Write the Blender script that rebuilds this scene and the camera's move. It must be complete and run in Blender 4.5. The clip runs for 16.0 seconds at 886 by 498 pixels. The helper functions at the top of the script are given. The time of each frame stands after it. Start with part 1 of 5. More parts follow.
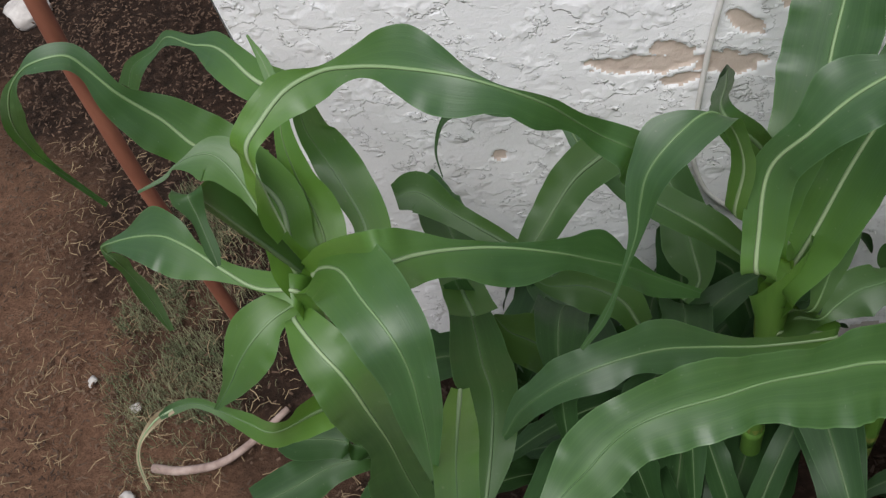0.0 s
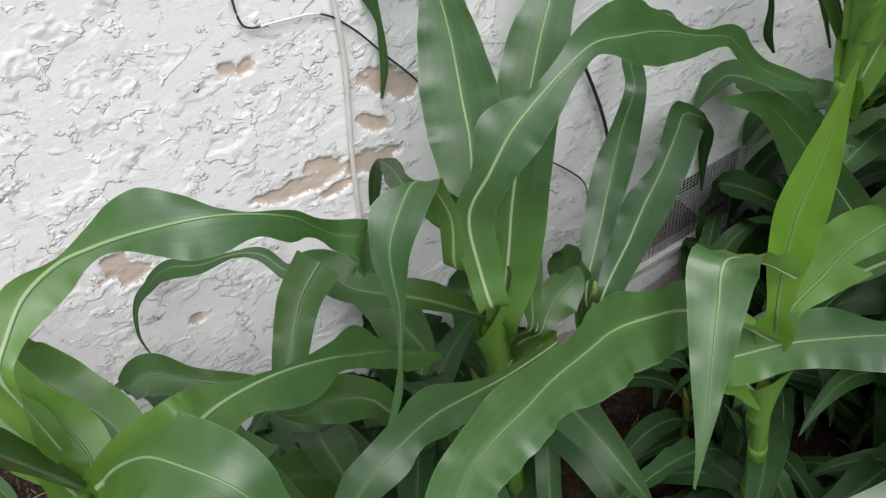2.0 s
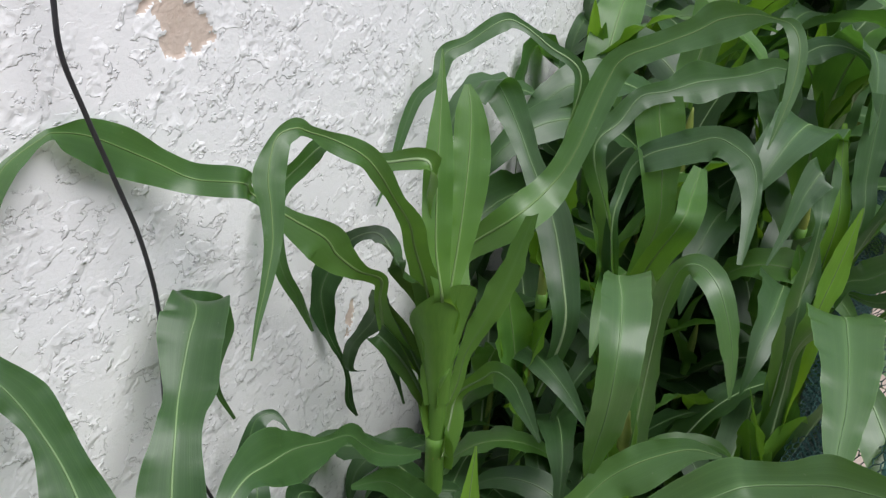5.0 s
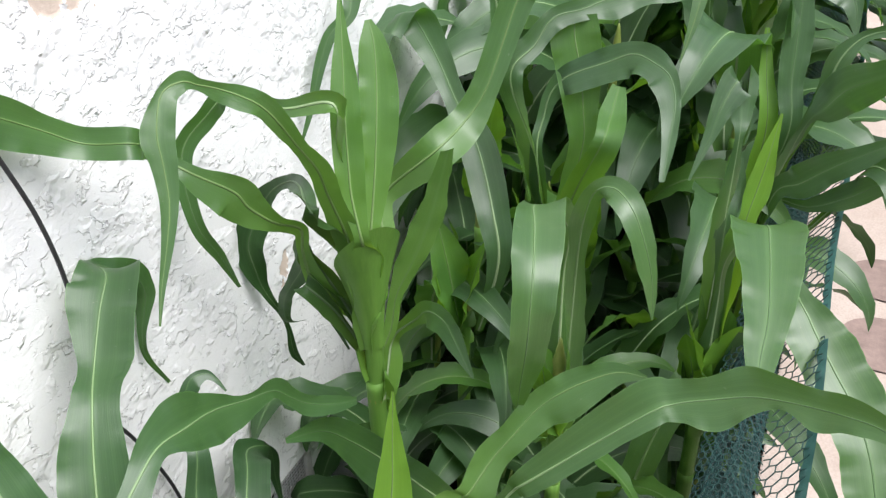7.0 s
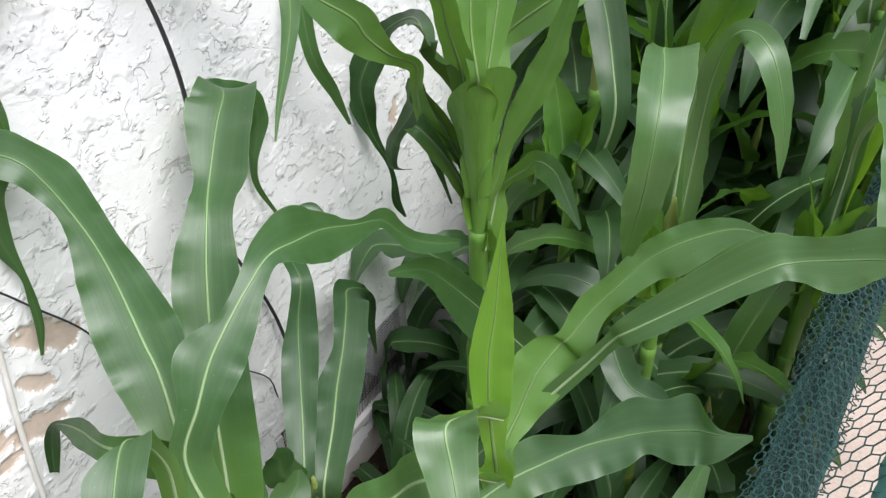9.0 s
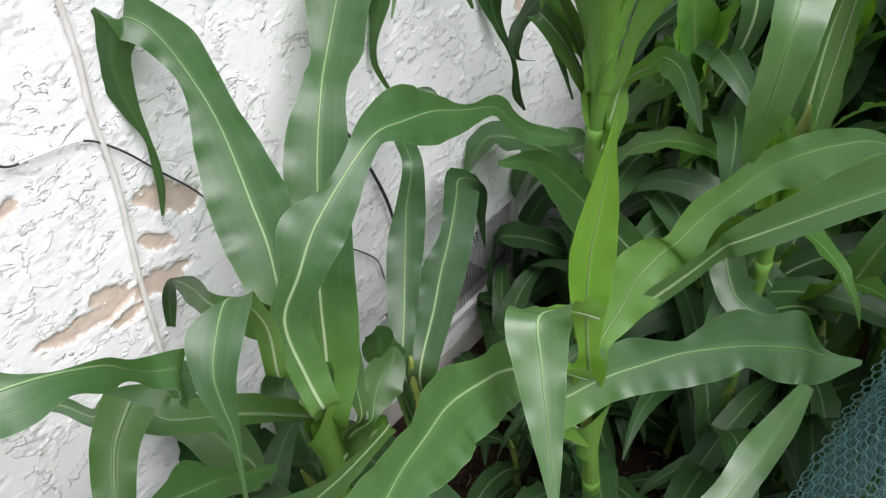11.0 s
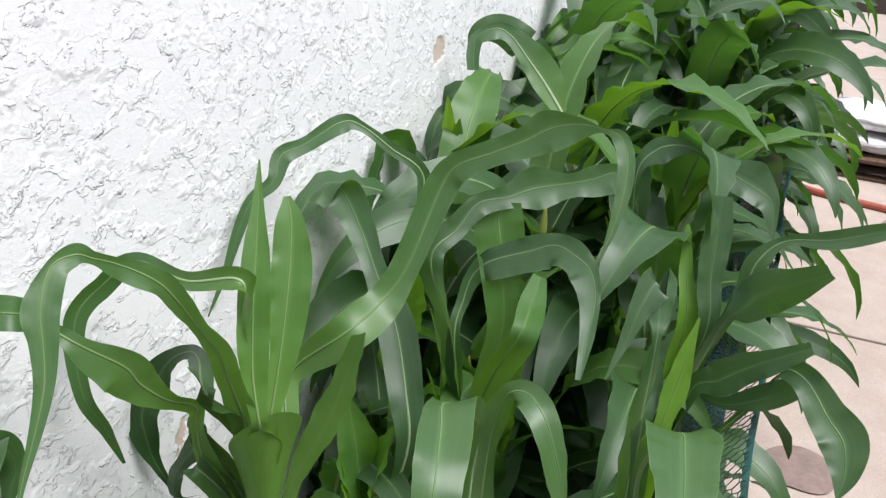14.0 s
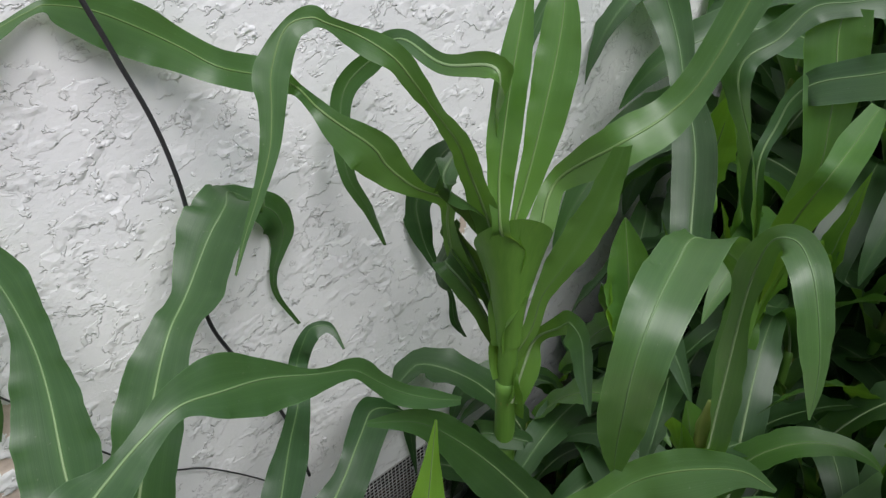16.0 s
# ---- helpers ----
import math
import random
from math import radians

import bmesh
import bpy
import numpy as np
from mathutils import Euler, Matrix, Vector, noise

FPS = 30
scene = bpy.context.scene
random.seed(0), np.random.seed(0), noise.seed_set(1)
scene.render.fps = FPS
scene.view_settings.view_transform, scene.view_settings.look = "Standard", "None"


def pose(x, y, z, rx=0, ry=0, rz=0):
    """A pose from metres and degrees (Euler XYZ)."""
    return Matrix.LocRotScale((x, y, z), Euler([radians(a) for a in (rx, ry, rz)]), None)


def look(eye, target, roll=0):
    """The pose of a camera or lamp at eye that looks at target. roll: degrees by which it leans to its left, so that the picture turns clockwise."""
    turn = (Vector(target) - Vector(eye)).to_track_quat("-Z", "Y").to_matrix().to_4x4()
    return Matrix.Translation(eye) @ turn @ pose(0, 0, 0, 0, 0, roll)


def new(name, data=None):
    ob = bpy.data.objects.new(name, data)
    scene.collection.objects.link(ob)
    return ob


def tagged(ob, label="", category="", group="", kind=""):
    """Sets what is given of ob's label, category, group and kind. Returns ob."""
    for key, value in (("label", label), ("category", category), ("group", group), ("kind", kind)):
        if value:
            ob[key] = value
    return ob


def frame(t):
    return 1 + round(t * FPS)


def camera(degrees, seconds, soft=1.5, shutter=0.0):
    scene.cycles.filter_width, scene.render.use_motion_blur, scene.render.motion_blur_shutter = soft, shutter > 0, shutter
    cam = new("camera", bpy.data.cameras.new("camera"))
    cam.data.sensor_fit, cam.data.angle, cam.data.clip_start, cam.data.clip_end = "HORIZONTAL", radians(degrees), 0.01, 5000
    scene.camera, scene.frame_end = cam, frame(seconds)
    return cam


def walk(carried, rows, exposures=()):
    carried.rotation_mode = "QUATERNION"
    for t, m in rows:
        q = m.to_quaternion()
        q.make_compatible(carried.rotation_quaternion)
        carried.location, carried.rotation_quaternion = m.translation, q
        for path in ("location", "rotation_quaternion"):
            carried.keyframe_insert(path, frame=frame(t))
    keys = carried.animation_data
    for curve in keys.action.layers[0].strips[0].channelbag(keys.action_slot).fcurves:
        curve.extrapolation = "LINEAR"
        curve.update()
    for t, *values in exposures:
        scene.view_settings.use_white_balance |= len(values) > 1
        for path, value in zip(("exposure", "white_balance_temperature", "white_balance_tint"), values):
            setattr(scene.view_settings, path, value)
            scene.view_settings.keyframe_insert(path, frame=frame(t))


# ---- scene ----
cam = camera(53.5, 16.0, soft=1.35)
PATH = [
    (0, (-0.338, -0.784, 1.489), (-0.716, 0.376, -0.096), -20.3),
    (0.5, (-0.415, -0.778, 1.476), (-0.480, 0.360, -0.167), -16.2),
    (1, (-0.519, -0.753, 1.480), (-0.095, 0.214, -0.218), -3.7),
    (1.5, (-0.475, -0.804, 1.500), (-0.073, 0.298, -0.120), -9.0),
    (2, (-0.464, -0.813, 1.511), (0.067, 0.390, 0.004), -10.6),
    (2.5, (-0.542, -0.749, 1.503), (0.266, 0.288, -0.004), -4.9),
    (3, (-0.575, -0.724, 1.500), (0.343, 0.197, -0.019), -2.2),
    (3.5, (-0.564, -0.741, 1.519), (0.450, 0.193, 0.070), -2.1),
    (4, (-0.537, -0.738, 1.553), (0.671, 0.206, 0.268), -0.8),
    (4.5, (-0.504, -0.718, 1.593), (0.920, 0.174, 0.508), 1.5),
    (5, (-0.509, -0.725, 1.605), (1.047, 0.073, 0.635), 2.2),
    (7.5, (-0.447, -0.781, 1.596), (1.048, -0.063, 0.478), -2.6),
    (8, (-0.444, -0.777, 1.588), (1.021, -0.010, 0.464), -2.8),
    (8.5, (-0.448, -0.773, 1.581), (0.954, 0.043, 0.410), -2.6),
    (9, (-0.485, -0.765, 1.540), (0.799, 0.064, 0.250), -2.0),
    (9.5, (-0.502, -0.764, 1.524), (0.654, 0.073, 0.122), -1.5),
    (12, (-0.388, -0.841, 1.530), (0.575, 0.176, 0.102), -7.0),
    (12.5, (-0.334, -0.885, 1.545), (0.659, 0.196, 0.186), -8.9),
    (13, (-0.358, -0.862, 1.577), (0.998, 0.070, 0.440), -2.7),
    (13.5, (-0.381, -0.800, 1.615), (1.237, -0.127, 0.651), 2.0),
    (14, (-0.388, -0.773, 1.631), (1.326, -0.140, 0.818), 4.4),
    (14.5, (-0.404, -0.737, 1.606), (1.243, 0.019, 0.760), 6.0),
    (15, (-0.404, -0.721, 1.584), (1.027, 0.227, 0.557), 5.1),
    (15.5, (-0.329, -0.785, 1.579), (0.844, 0.358, 0.431), 1.8),
    (16, (-0.231, -0.839, 1.557), (0.849, 0.365, 0.381), -1.6),
]
EXPOSURES = [(t, e, 6200, 14) for t, e in [(0, -0.11), (0.6, 0.0), (1.0, 0.54), (1.5, 0.52), (2.1, 0.18), (2.6, 0.45), (3.0, 0.66), (3.5, 0.70), (4.0, 0.44), (4.5, 0.40), (5.0, 0.14), (6.2, 0.45), (7.5, 0.88), (8.5, 0.84), (9.0, 0.72), (9.5, 0.74),
                                               (11.0, 0.6), (12.0, 0.48), (12.6, 0.32), (13.0, 0.58), (13.5, 0.85), (14.1, 0.42), (14.6, 0.16), (15.0, 0.12), (16, 0.0)]]
walk(cam, [(t, look(eye, target, roll)) for t, eye, target, roll in PATH], EXPOSURES)

# ---- world and light: bright open shade under a thin cloud layer ----
world = bpy.data.worlds.new("sky")
scene.world = world
world.use_nodes = True
wn = world.node_tree.nodes
sky = wn.new("ShaderNodeTexSky")
sky.sky_type = "NISHITA"
sky.sun_disc = False
sky.sun_elevation = radians(65)
sky.sun_rotation = radians(187)
sky.dust_density = 4.0
wn["Background"].inputs["Strength"].default_value = 0.085
veil = wn.new("ShaderNodeMix")  # thin white cloud over the clear sky
veil.data_type = "RGBA"
veil.inputs[0].default_value = 0.55
veil.inputs[7].default_value = (7.4, 7.9, 8.5, 1)
world.node_tree.links.new(sky.outputs[0], veil.inputs[6])
world.node_tree.links.new(veil.outputs[2], wn["Background"].inputs["Color"])
lamp = bpy.data.lights.new("sun", "SUN")
lamp.energy, lamp.angle, lamp.color = 3.3, radians(40), (1.0, 0.98, 0.94)
sun = new("sun", lamp)
sun.matrix_world = look((-0.5, -3.9, 7.8), (0.0, 0.0, 0.0))


# ---- materials ----
class Mat:
    """A principled material with short ways to add texture nodes."""

    def __init__(self, name, rough=0.6, spec=0.5):
        self.mat = bpy.data.materials.new(name)
        self.mat.use_nodes = True
        self.t = self.mat.node_tree
        self.b = self.t.nodes["Principled BSDF"]
        self.b.inputs["Roughness"].default_value = rough
        self.b.inputs["Specular IOR Level"].default_value = spec
        self.coord = self.t.nodes.new("ShaderNodeTexCoord")

    def node(self, kind, **values):
        n = self.t.nodes.new(kind)
        for k, v in values.items():
            if k in n.inputs:
                n.inputs[k].default_value = v
        return n

    def link(self, a, b):
        self.t.links.new(a, b)

    def space(self, source="Object", scale=(1, 1, 1)):
        m = self.node("ShaderNodeMapping")
        m.inputs["Scale"].default_value = scale
        self.link(self.coord.outputs[source], m.inputs[0])
        return m.outputs[0]

    def noise(self, scale, detail=4, rough=0.55, source="Object", stretch=(1, 1, 1), warp=0.0):
        n = self.node("ShaderNodeTexNoise", Scale=scale, Detail=detail, Roughness=rough, Distortion=warp)
        self.link(self.space(source, stretch), n.inputs["Vector"])
        return n.outputs["Fac"]

    def ramp(self, fac, stops):
        r = self.t.nodes.new("ShaderNodeValToRGB")
        while len(r.color_ramp.elements) < len(stops):
            r.color_ramp.elements.new(0.5)
        for e, (p, c) in zip(r.color_ramp.elements, stops):
            e.position, e.color = p, (*c, 1) if len(c) == 3 else c
        self.link(fac, r.inputs[0])
        return r.outputs[0]

    def mix(self, fac, a, b, blend="MIX"):
        m = self.t.nodes.new("ShaderNodeMix")
        m.data_type, m.blend_type = "RGBA", blend
        for sock, v in ((m.inputs[0], fac), (m.inputs[6], a), (m.inputs[7], b)):
            if hasattr(v, "is_linked"):
                self.link(v, sock)
            else:
                sock.default_value = v if not isinstance(v, tuple) else (*v, 1)
        return m.outputs[2]

    def math(self, op, a, b=0.0):
        m = self.t.nodes.new("ShaderNodeMath")
        m.operation = op
        for sock, v in ((m.inputs[0], a), (m.inputs[1], b)):
            if hasattr(v, "is_linked"):
                self.link(v, sock)
            else:
                sock.default_value = v
        return m.outputs[0]

    def color(self, c):
        if hasattr(c, "is_linked"):
            self.link(c, self.b.inputs["Base Color"])
        else:
            self.b.inputs["Base Color"].default_value = (*c, 1)
        return self

    def bump(self, *layers):
        last = None
        for height, dist, strength in layers:
            n = self.node("ShaderNodeBump", Distance=dist, Strength=strength)
            self.link(height, n.inputs["Height"])
            if last:
                self.link(last, n.inputs["Normal"])
            last = n.outputs[0]
        self.link(last, self.b.inputs["Normal"])
        return self


def leaf_material(name, dark, light, clear, rough, share=0.25, foot=(0.115, 0.250, 0.030), gloss=0.16, fade=0.30, spec=0.62):
    """A corn blade: fine veins along its length, soft blotches, yellower at its foot, light shining through."""
    m = Mat(name, rough, spec)
    m.b.inputs["Coat Weight"].default_value = gloss
    m.b.inputs["Coat Roughness"].default_value = 0.38
    vein = m.noise(1.0, 2, 0.6, "UV", (60, 1.0, 1))
    broad = m.noise(1.0, 2, 0.5, "UV", (11, 0.7, 1))
    blotch = m.noise(7, 3, 0.6)
    info = m.node("ShaderNodeObjectInfo")
    mixf = m.math("ADD", m.math("MULTIPLY", vein, 0.5), m.math("MULTIPLY", broad, 0.5))
    base = m.mix(m.ramp(mixf, [(0.30, (0, 0, 0)), (0.70, (1, 1, 1))]), dark, light)
    base = m.mix(m.math("MULTIPLY", blotch, 0.30), base, tuple(c * 0.62 for c in dark))
    base = m.mix(m.math("MULTIPLY", info.outputs["Random"], 0.30), base, tuple(c * 0.85 + d for c, d in zip(light, (0.0, 0.004, 0.004))))
    along = m.node("ShaderNodeSeparateXYZ")
    m.link(m.coord.outputs["UV"], along.inputs[0])
    near = m.ramp(m.math("ADD", along.outputs[1], m.math("MULTIPLY", broad, 0.08)), [(0.10, (0.75, 0.75, 0.75)), (fade, (0, 0, 0))])
    base = m.mix(near, base, foot)
    edge = m.math("ABSOLUTE", m.math("SUBTRACT", along.outputs[0], 0.5))
    base = m.mix(m.ramp(edge, [(0.475, (0, 0, 0)), (0.5, (0.55, 0.55, 0.55))]), base, tuple(c * 1.5 + 0.02 for c in light))
    base = m.mix(m.ramp(edge, [(0.0, (0.42, 0.42, 0.42)), (0.035, (0.26, 0.26, 0.26)), (0.11, (0, 0, 0))]), base, tuple(c * 1.35 + d for c, d in zip(light, (0.03, 0.04, 0.022))))
    speck = m.noise(260, 2, 0.5)
    base = m.mix(m.math("MULTIPLY", m.ramp(speck, [(0.7, (0, 0, 0)), (0.78, (1, 1, 1))]), 0.3), base, (0.25, 0.27, 0.18))
    m.color(base)
    m.link(m.math("ADD", m.math("MULTIPLY", blotch, 0.2), rough - 0.1), m.b.inputs["Roughness"])
    furrow = m.noise(1.0, 2, 0.5, "UV", (22, 1.6, 1), 0.4)
    m.bump((broad, 0.0009, 0.22), (furrow, 0.0004, 0.16), (vein, 0.0004, 0.34), (m.noise(11, 2, 0.5), 0.012, 0.26))
    tr = m.node("ShaderNodeBsdfTranslucent")
    m.link(m.mix(near, clear, (0.35, 0.60, 0.05)), tr.inputs["Color"])
    ms = m.node("ShaderNodeMixShader", Fac=share)
    m.link(m.b.outputs[0], ms.inputs[1])
    m.link(tr.outputs[0], ms.inputs[2])
    m.link(ms.outputs[0], m.t.nodes["Material Output"].inputs[0])
    return m.mat


LEAF = {
    "m": leaf_material("leaf_mature", (0.022, 0.060, 0.020), (0.055, 0.121, 0.038), (0.14, 0.36, 0.03), 0.44, 0.22, gloss=0.17, spec=0.52),
    "y": leaf_material("leaf_young", (0.080, 0.210, 0.015), (0.138, 0.295, 0.024), (0.32, 0.60, 0.02), 0.50, 0.32, gloss=0.05),
    "n": leaf_material("leaf_inner", (0.038, 0.114, 0.017), (0.072, 0.174, 0.028), (0.22, 0.47, 0.02), 0.48, 0.27, gloss=0.06),
    "x": None,
    # folded and sky-lit blades: lighter than the mature one, sheen put into the colour
    "M": leaf_material("leaf_folded_lit", (0.032, 0.088, 0.022), (0.074, 0.154, 0.041), (0.16, 0.38, 0.024), 0.42, 0.24, gloss=0.24, fade=0.16),
    # darker copy of the mature blade: shade from its neighbours put into the colour
    "h": leaf_material("leaf_half_shaded", (0.019, 0.053, 0.017), (0.038, 0.093, 0.028), (0.06, 0.18, 0.02), 0.42, 0.12, (0.06, 0.12, 0.025), 0.12, spec=0.5),
    "p": leaf_material("leaf_tall", (0.028, 0.077, 0.019), (0.062, 0.138, 0.036), (0.15, 0.39, 0.03), 0.46, 0.22, gloss=0.18, fade=0.55),
    # darkest copy, for lower and inner blades: their shade is in the colour
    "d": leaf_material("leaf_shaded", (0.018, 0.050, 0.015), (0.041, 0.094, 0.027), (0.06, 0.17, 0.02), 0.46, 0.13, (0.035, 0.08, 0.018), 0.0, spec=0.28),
}
m = Mat("leaf_dry", 0.7)
m.color(m.ramp(m.noise(60, 4), [(0.3, (0.15, 0.11, 0.055)), (0.7, (0.34, 0.29, 0.17))]))
LEAF["x"] = m.mat
m = Mat("leaf_rib", 0.45)
along = m.node("ShaderNodeSeparateXYZ")
m.link(m.coord.outputs["UV"], along.inputs[0])
m.color(m.ramp(m.math("ADD", along.outputs[1], m.math("MULTIPLY", m.noise(8, 3), 0.3)), [(0.15, (0.32, 0.40, 0.23)), (0.60, (0.17, 0.27, 0.11)), (1.1, (0.07, 0.14, 0.045))]))
RIB = m.mat
# rib of the darkest blades, its colour lowered for shade as well
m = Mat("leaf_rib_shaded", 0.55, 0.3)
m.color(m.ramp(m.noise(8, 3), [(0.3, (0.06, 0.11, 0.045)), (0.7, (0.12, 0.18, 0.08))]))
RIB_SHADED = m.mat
m = Mat("leaf_rib_soft", 0.5)
m.color(m.ramp(m.noise(8, 3), [(0.3, (0.095, 0.175, 0.045)), (0.7, (0.16, 0.25, 0.08))]))
RIB_SOFT = m.mat
m = Mat("stalk", 0.5)
st = m.noise(1.0, 3, 0.6, "Object", (160, 160, 6))
m.color(m.mix(m.ramp(m.noise(14, 3), [(0.35, (0, 0, 0)), (0.65, (1, 1, 1))]), m.ramp(st, [(0.3, (0.11, 0.18, 0.032)), (0.7, (0.19, 0.27, 0.055))]), (0.25, 0.28, 0.06)))
m.bump((st, 0.001, 0.5))
STALK = m.mat
m = Mat("sheath", 0.5)
st = m.noise(1.0, 3, 0.6, "Object", (190, 190, 5))
m.color(m.mix(m.noise(10, 3), m.ramp(st, [(0.3, (0.062, 0.170, 0.022)), (0.7, (0.105, 0.240, 0.032))]), (0.135, 0.265, 0.040)))
m.bump((st, 0.001, 0.5))
SHEATH = m.mat

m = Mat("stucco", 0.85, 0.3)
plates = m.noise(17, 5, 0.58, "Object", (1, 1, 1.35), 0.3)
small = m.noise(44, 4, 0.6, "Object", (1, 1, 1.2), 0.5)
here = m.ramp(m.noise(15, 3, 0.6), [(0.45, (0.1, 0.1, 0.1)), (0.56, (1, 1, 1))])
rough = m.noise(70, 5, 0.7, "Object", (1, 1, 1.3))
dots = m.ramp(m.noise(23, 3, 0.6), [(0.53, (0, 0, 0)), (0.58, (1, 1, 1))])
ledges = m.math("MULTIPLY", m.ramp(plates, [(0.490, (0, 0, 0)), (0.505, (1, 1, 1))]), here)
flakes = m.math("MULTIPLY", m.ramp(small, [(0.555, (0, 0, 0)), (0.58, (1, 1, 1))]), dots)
ledge_shade = m.math("MULTIPLY", m.ramp(plates, [(0.483, (0, 0, 0)), (0.489, (1, 1, 1)), (0.494, (1, 1, 1)), (0.502, (0, 0, 0))]), here)
flake_shade = m.math("MULTIPLY", m.ramp(small, [(0.540, (0, 0, 0)), (0.553, (1, 1, 1)), (0.563, (1, 1, 1)), (0.574, (0, 0, 0))]), dots)
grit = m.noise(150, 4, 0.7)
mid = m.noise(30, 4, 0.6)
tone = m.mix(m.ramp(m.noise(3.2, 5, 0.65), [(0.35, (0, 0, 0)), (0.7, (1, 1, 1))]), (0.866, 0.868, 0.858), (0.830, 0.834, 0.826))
# dark lines at ledge and flake rims: their shadow is put into the colour
tone = m.mix(m.math("MULTIPLY", ledge_shade, 0.36), tone, (0.30, 0.29, 0.27))
tone = m.mix(m.math("MULTIPLY", flake_shade, 0.40), tone, (0.30, 0.29, 0.27))
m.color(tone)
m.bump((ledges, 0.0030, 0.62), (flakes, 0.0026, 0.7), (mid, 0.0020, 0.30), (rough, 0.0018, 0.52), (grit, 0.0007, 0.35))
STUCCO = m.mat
m = Mat("bare_render", 0.9, 0.2)
g = m.noise(120, 4, 0.7)
m.color(m.mix(g, m.ramp(m.noise(22, 4), [(0.3, (0.47, 0.36, 0.28)), (0.7, (0.62, 0.50, 0.41))]), (0.68, 0.59, 0.51)))
m.bump((g, 0.002, 0.7))
BARE = m.mat
m = Mat("cement_base", 0.9, 0.2)
g = m.noise(90, 5, 0.7)
m.color(m.mix(m.noise(12, 5, 0.65), (0.42, 0.38, 0.34), (0.60, 0.57, 0.53)))
m.bump((g, 0.004, 0.6))
CEMENT = m.mat

m = Mat("soil", 0.95, 0.15)
clod = m.noise(34, 6, 0.72)
fine = m.noise(190, 4, 0.7)
base = m.ramp(clod, [(0.30, (0.012, 0.008, 0.005)), (0.55, (0.034, 0.020, 0.013)), (0.78, (0.090, 0.054, 0.035))])
bare = m.ramp(m.noise(90, 5, 0.7), [(0.3, (0.10, 0.052, 0.031)), (0.7, (0.20, 0.115, 0.07))])
sep = m.node("ShaderNodeSeparateXYZ")
m.link(m.coord.outputs["Object"], sep.inputs[0])
away = m.math("SUBTRACT", m.math("MULTIPLY", sep.outputs[0], -1.0), m.math("ADD", m.math("MULTIPLY", sep.outputs[1], 0.9), m.math("MULTIPLY", m.noise(2.3, 5, 0.65), 1.3)))
m.color(m.mix(m.ramp(away, [(0.35, (0, 0, 0)), (0.75, (1, 1, 1))]), base, bare))
m.bump((clod, 0.025, 0.8), (fine, 0.005, 0.7))
SOIL = m.mat
m = Mat("paving", 0.85, 0.25)
sp = m.noise(5, 6, 0.7)
col = m.mix(m.ramp(sp, [(0.3, (0, 0, 0)), (0.75, (1, 1, 1))]), (0.44, 0.355, 0.295), (0.56, 0.475, 0.415))
col = m.mix(m.ramp(m.noise(140, 4, 0.7), [(0.35, (0, 0, 0)), (0.7, (0.55, 0.55, 0.55))]), col, (0.32, 0.26, 0.22))
m.color(col)
m.bump((m.noise(120, 4, 0.7), 0.002, 0.5), (m.noise(14, 4), 0.006, 0.3))
PAVING = m.mat
m = Mat("stain", 0.8, 0.3)
m.color(m.ramp(m.noise(26, 5, 0.7), [(0.3, (0.20, 0.145, 0.125)), (0.75, (0.32, 0.235, 0.20))]))
m.bump((m.noise(120, 4, 0.7), 0.002, 0.5))
STAIN = m.mat


def plain(name, a, b, scale=40, rough=0.6, spec=0.4, metal=0.0, bump=0.001, stretch=(1, 1, 1)):
    m = Mat(name, rough, spec)
    n = m.noise(scale, 4, 0.6, "Object", stretch)
    m.color(m.ramp(n, [(0.3, a), (0.72, b)]))
    m.b.inputs["Metallic"].default_value = metal
    m.bump((n, bump, 0.5))
    return m.mat


NET = plain("green_plastic", (0.014, 0.046, 0.044), (0.036, 0.088, 0.082), 60, 0.32, 0.5)
BAND = plain("green_band", (0.014, 0.056, 0.048), (0.032, 0.096, 0.082), 30, 0.45, 0.5)
RUST = plain("rusty_stake", (0.17, 0.062, 0.036), (0.29, 0.115, 0.066), 30, 0.75, 0.3, stretch=(1, 1, 0.2))
STICK = plain("dead_wood", (0.24, 0.17, 0.14), (0.42, 0.33, 0.28), 40, 0.85, 0.2)
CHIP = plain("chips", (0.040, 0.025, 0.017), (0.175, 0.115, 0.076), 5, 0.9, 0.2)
# darker copy of the chips: shade under the corn put into the colour
CHIP_SHADED = plain("chips_shaded", (0.018, 0.012, 0.009), (0.062, 0.042, 0.029), 5, 0.9, 0.2)
STRAW = plain("straw", (0.18, 0.125, 0.07), (0.38, 0.29, 0.17), 9, 0.85, 0.2)
TURF = plain("thin_grass", (0.080, 0.105, 0.048), (0.23, 0.215, 0.12), 14, 0.8, 0.3)
BLACK = plain("black_cable", (0.018, 0.018, 0.020), (0.035, 0.035, 0.038), 30, 0.4, 0.5)
PALEWIRE = plain("painted_wire", (0.60, 0.58, 0.53), (0.74, 0.73, 0.69), 25, 0.6, 0.4)
GALV = plain("galvanised_mesh", (0.34, 0.34, 0.33), (0.52, 0.52, 0.50), 70, 0.5, 0.5, 0.4)
GREYPAINT = plain("grey_frame", (0.40, 0.39, 0.38), (0.55, 0.54, 0.52), 30, 0.7, 0.3)
# near-black, stands for the shade inside the vent
VOID = plain("cavity_shade", (0.010, 0.010, 0.010), (0.016, 0.015, 0.014), 10, 0.95, 0.1)
HOSE = plain("red_hose", (0.33, 0.075, 0.045), (0.44, 0.12, 0.075), 20, 0.4, 0.5)
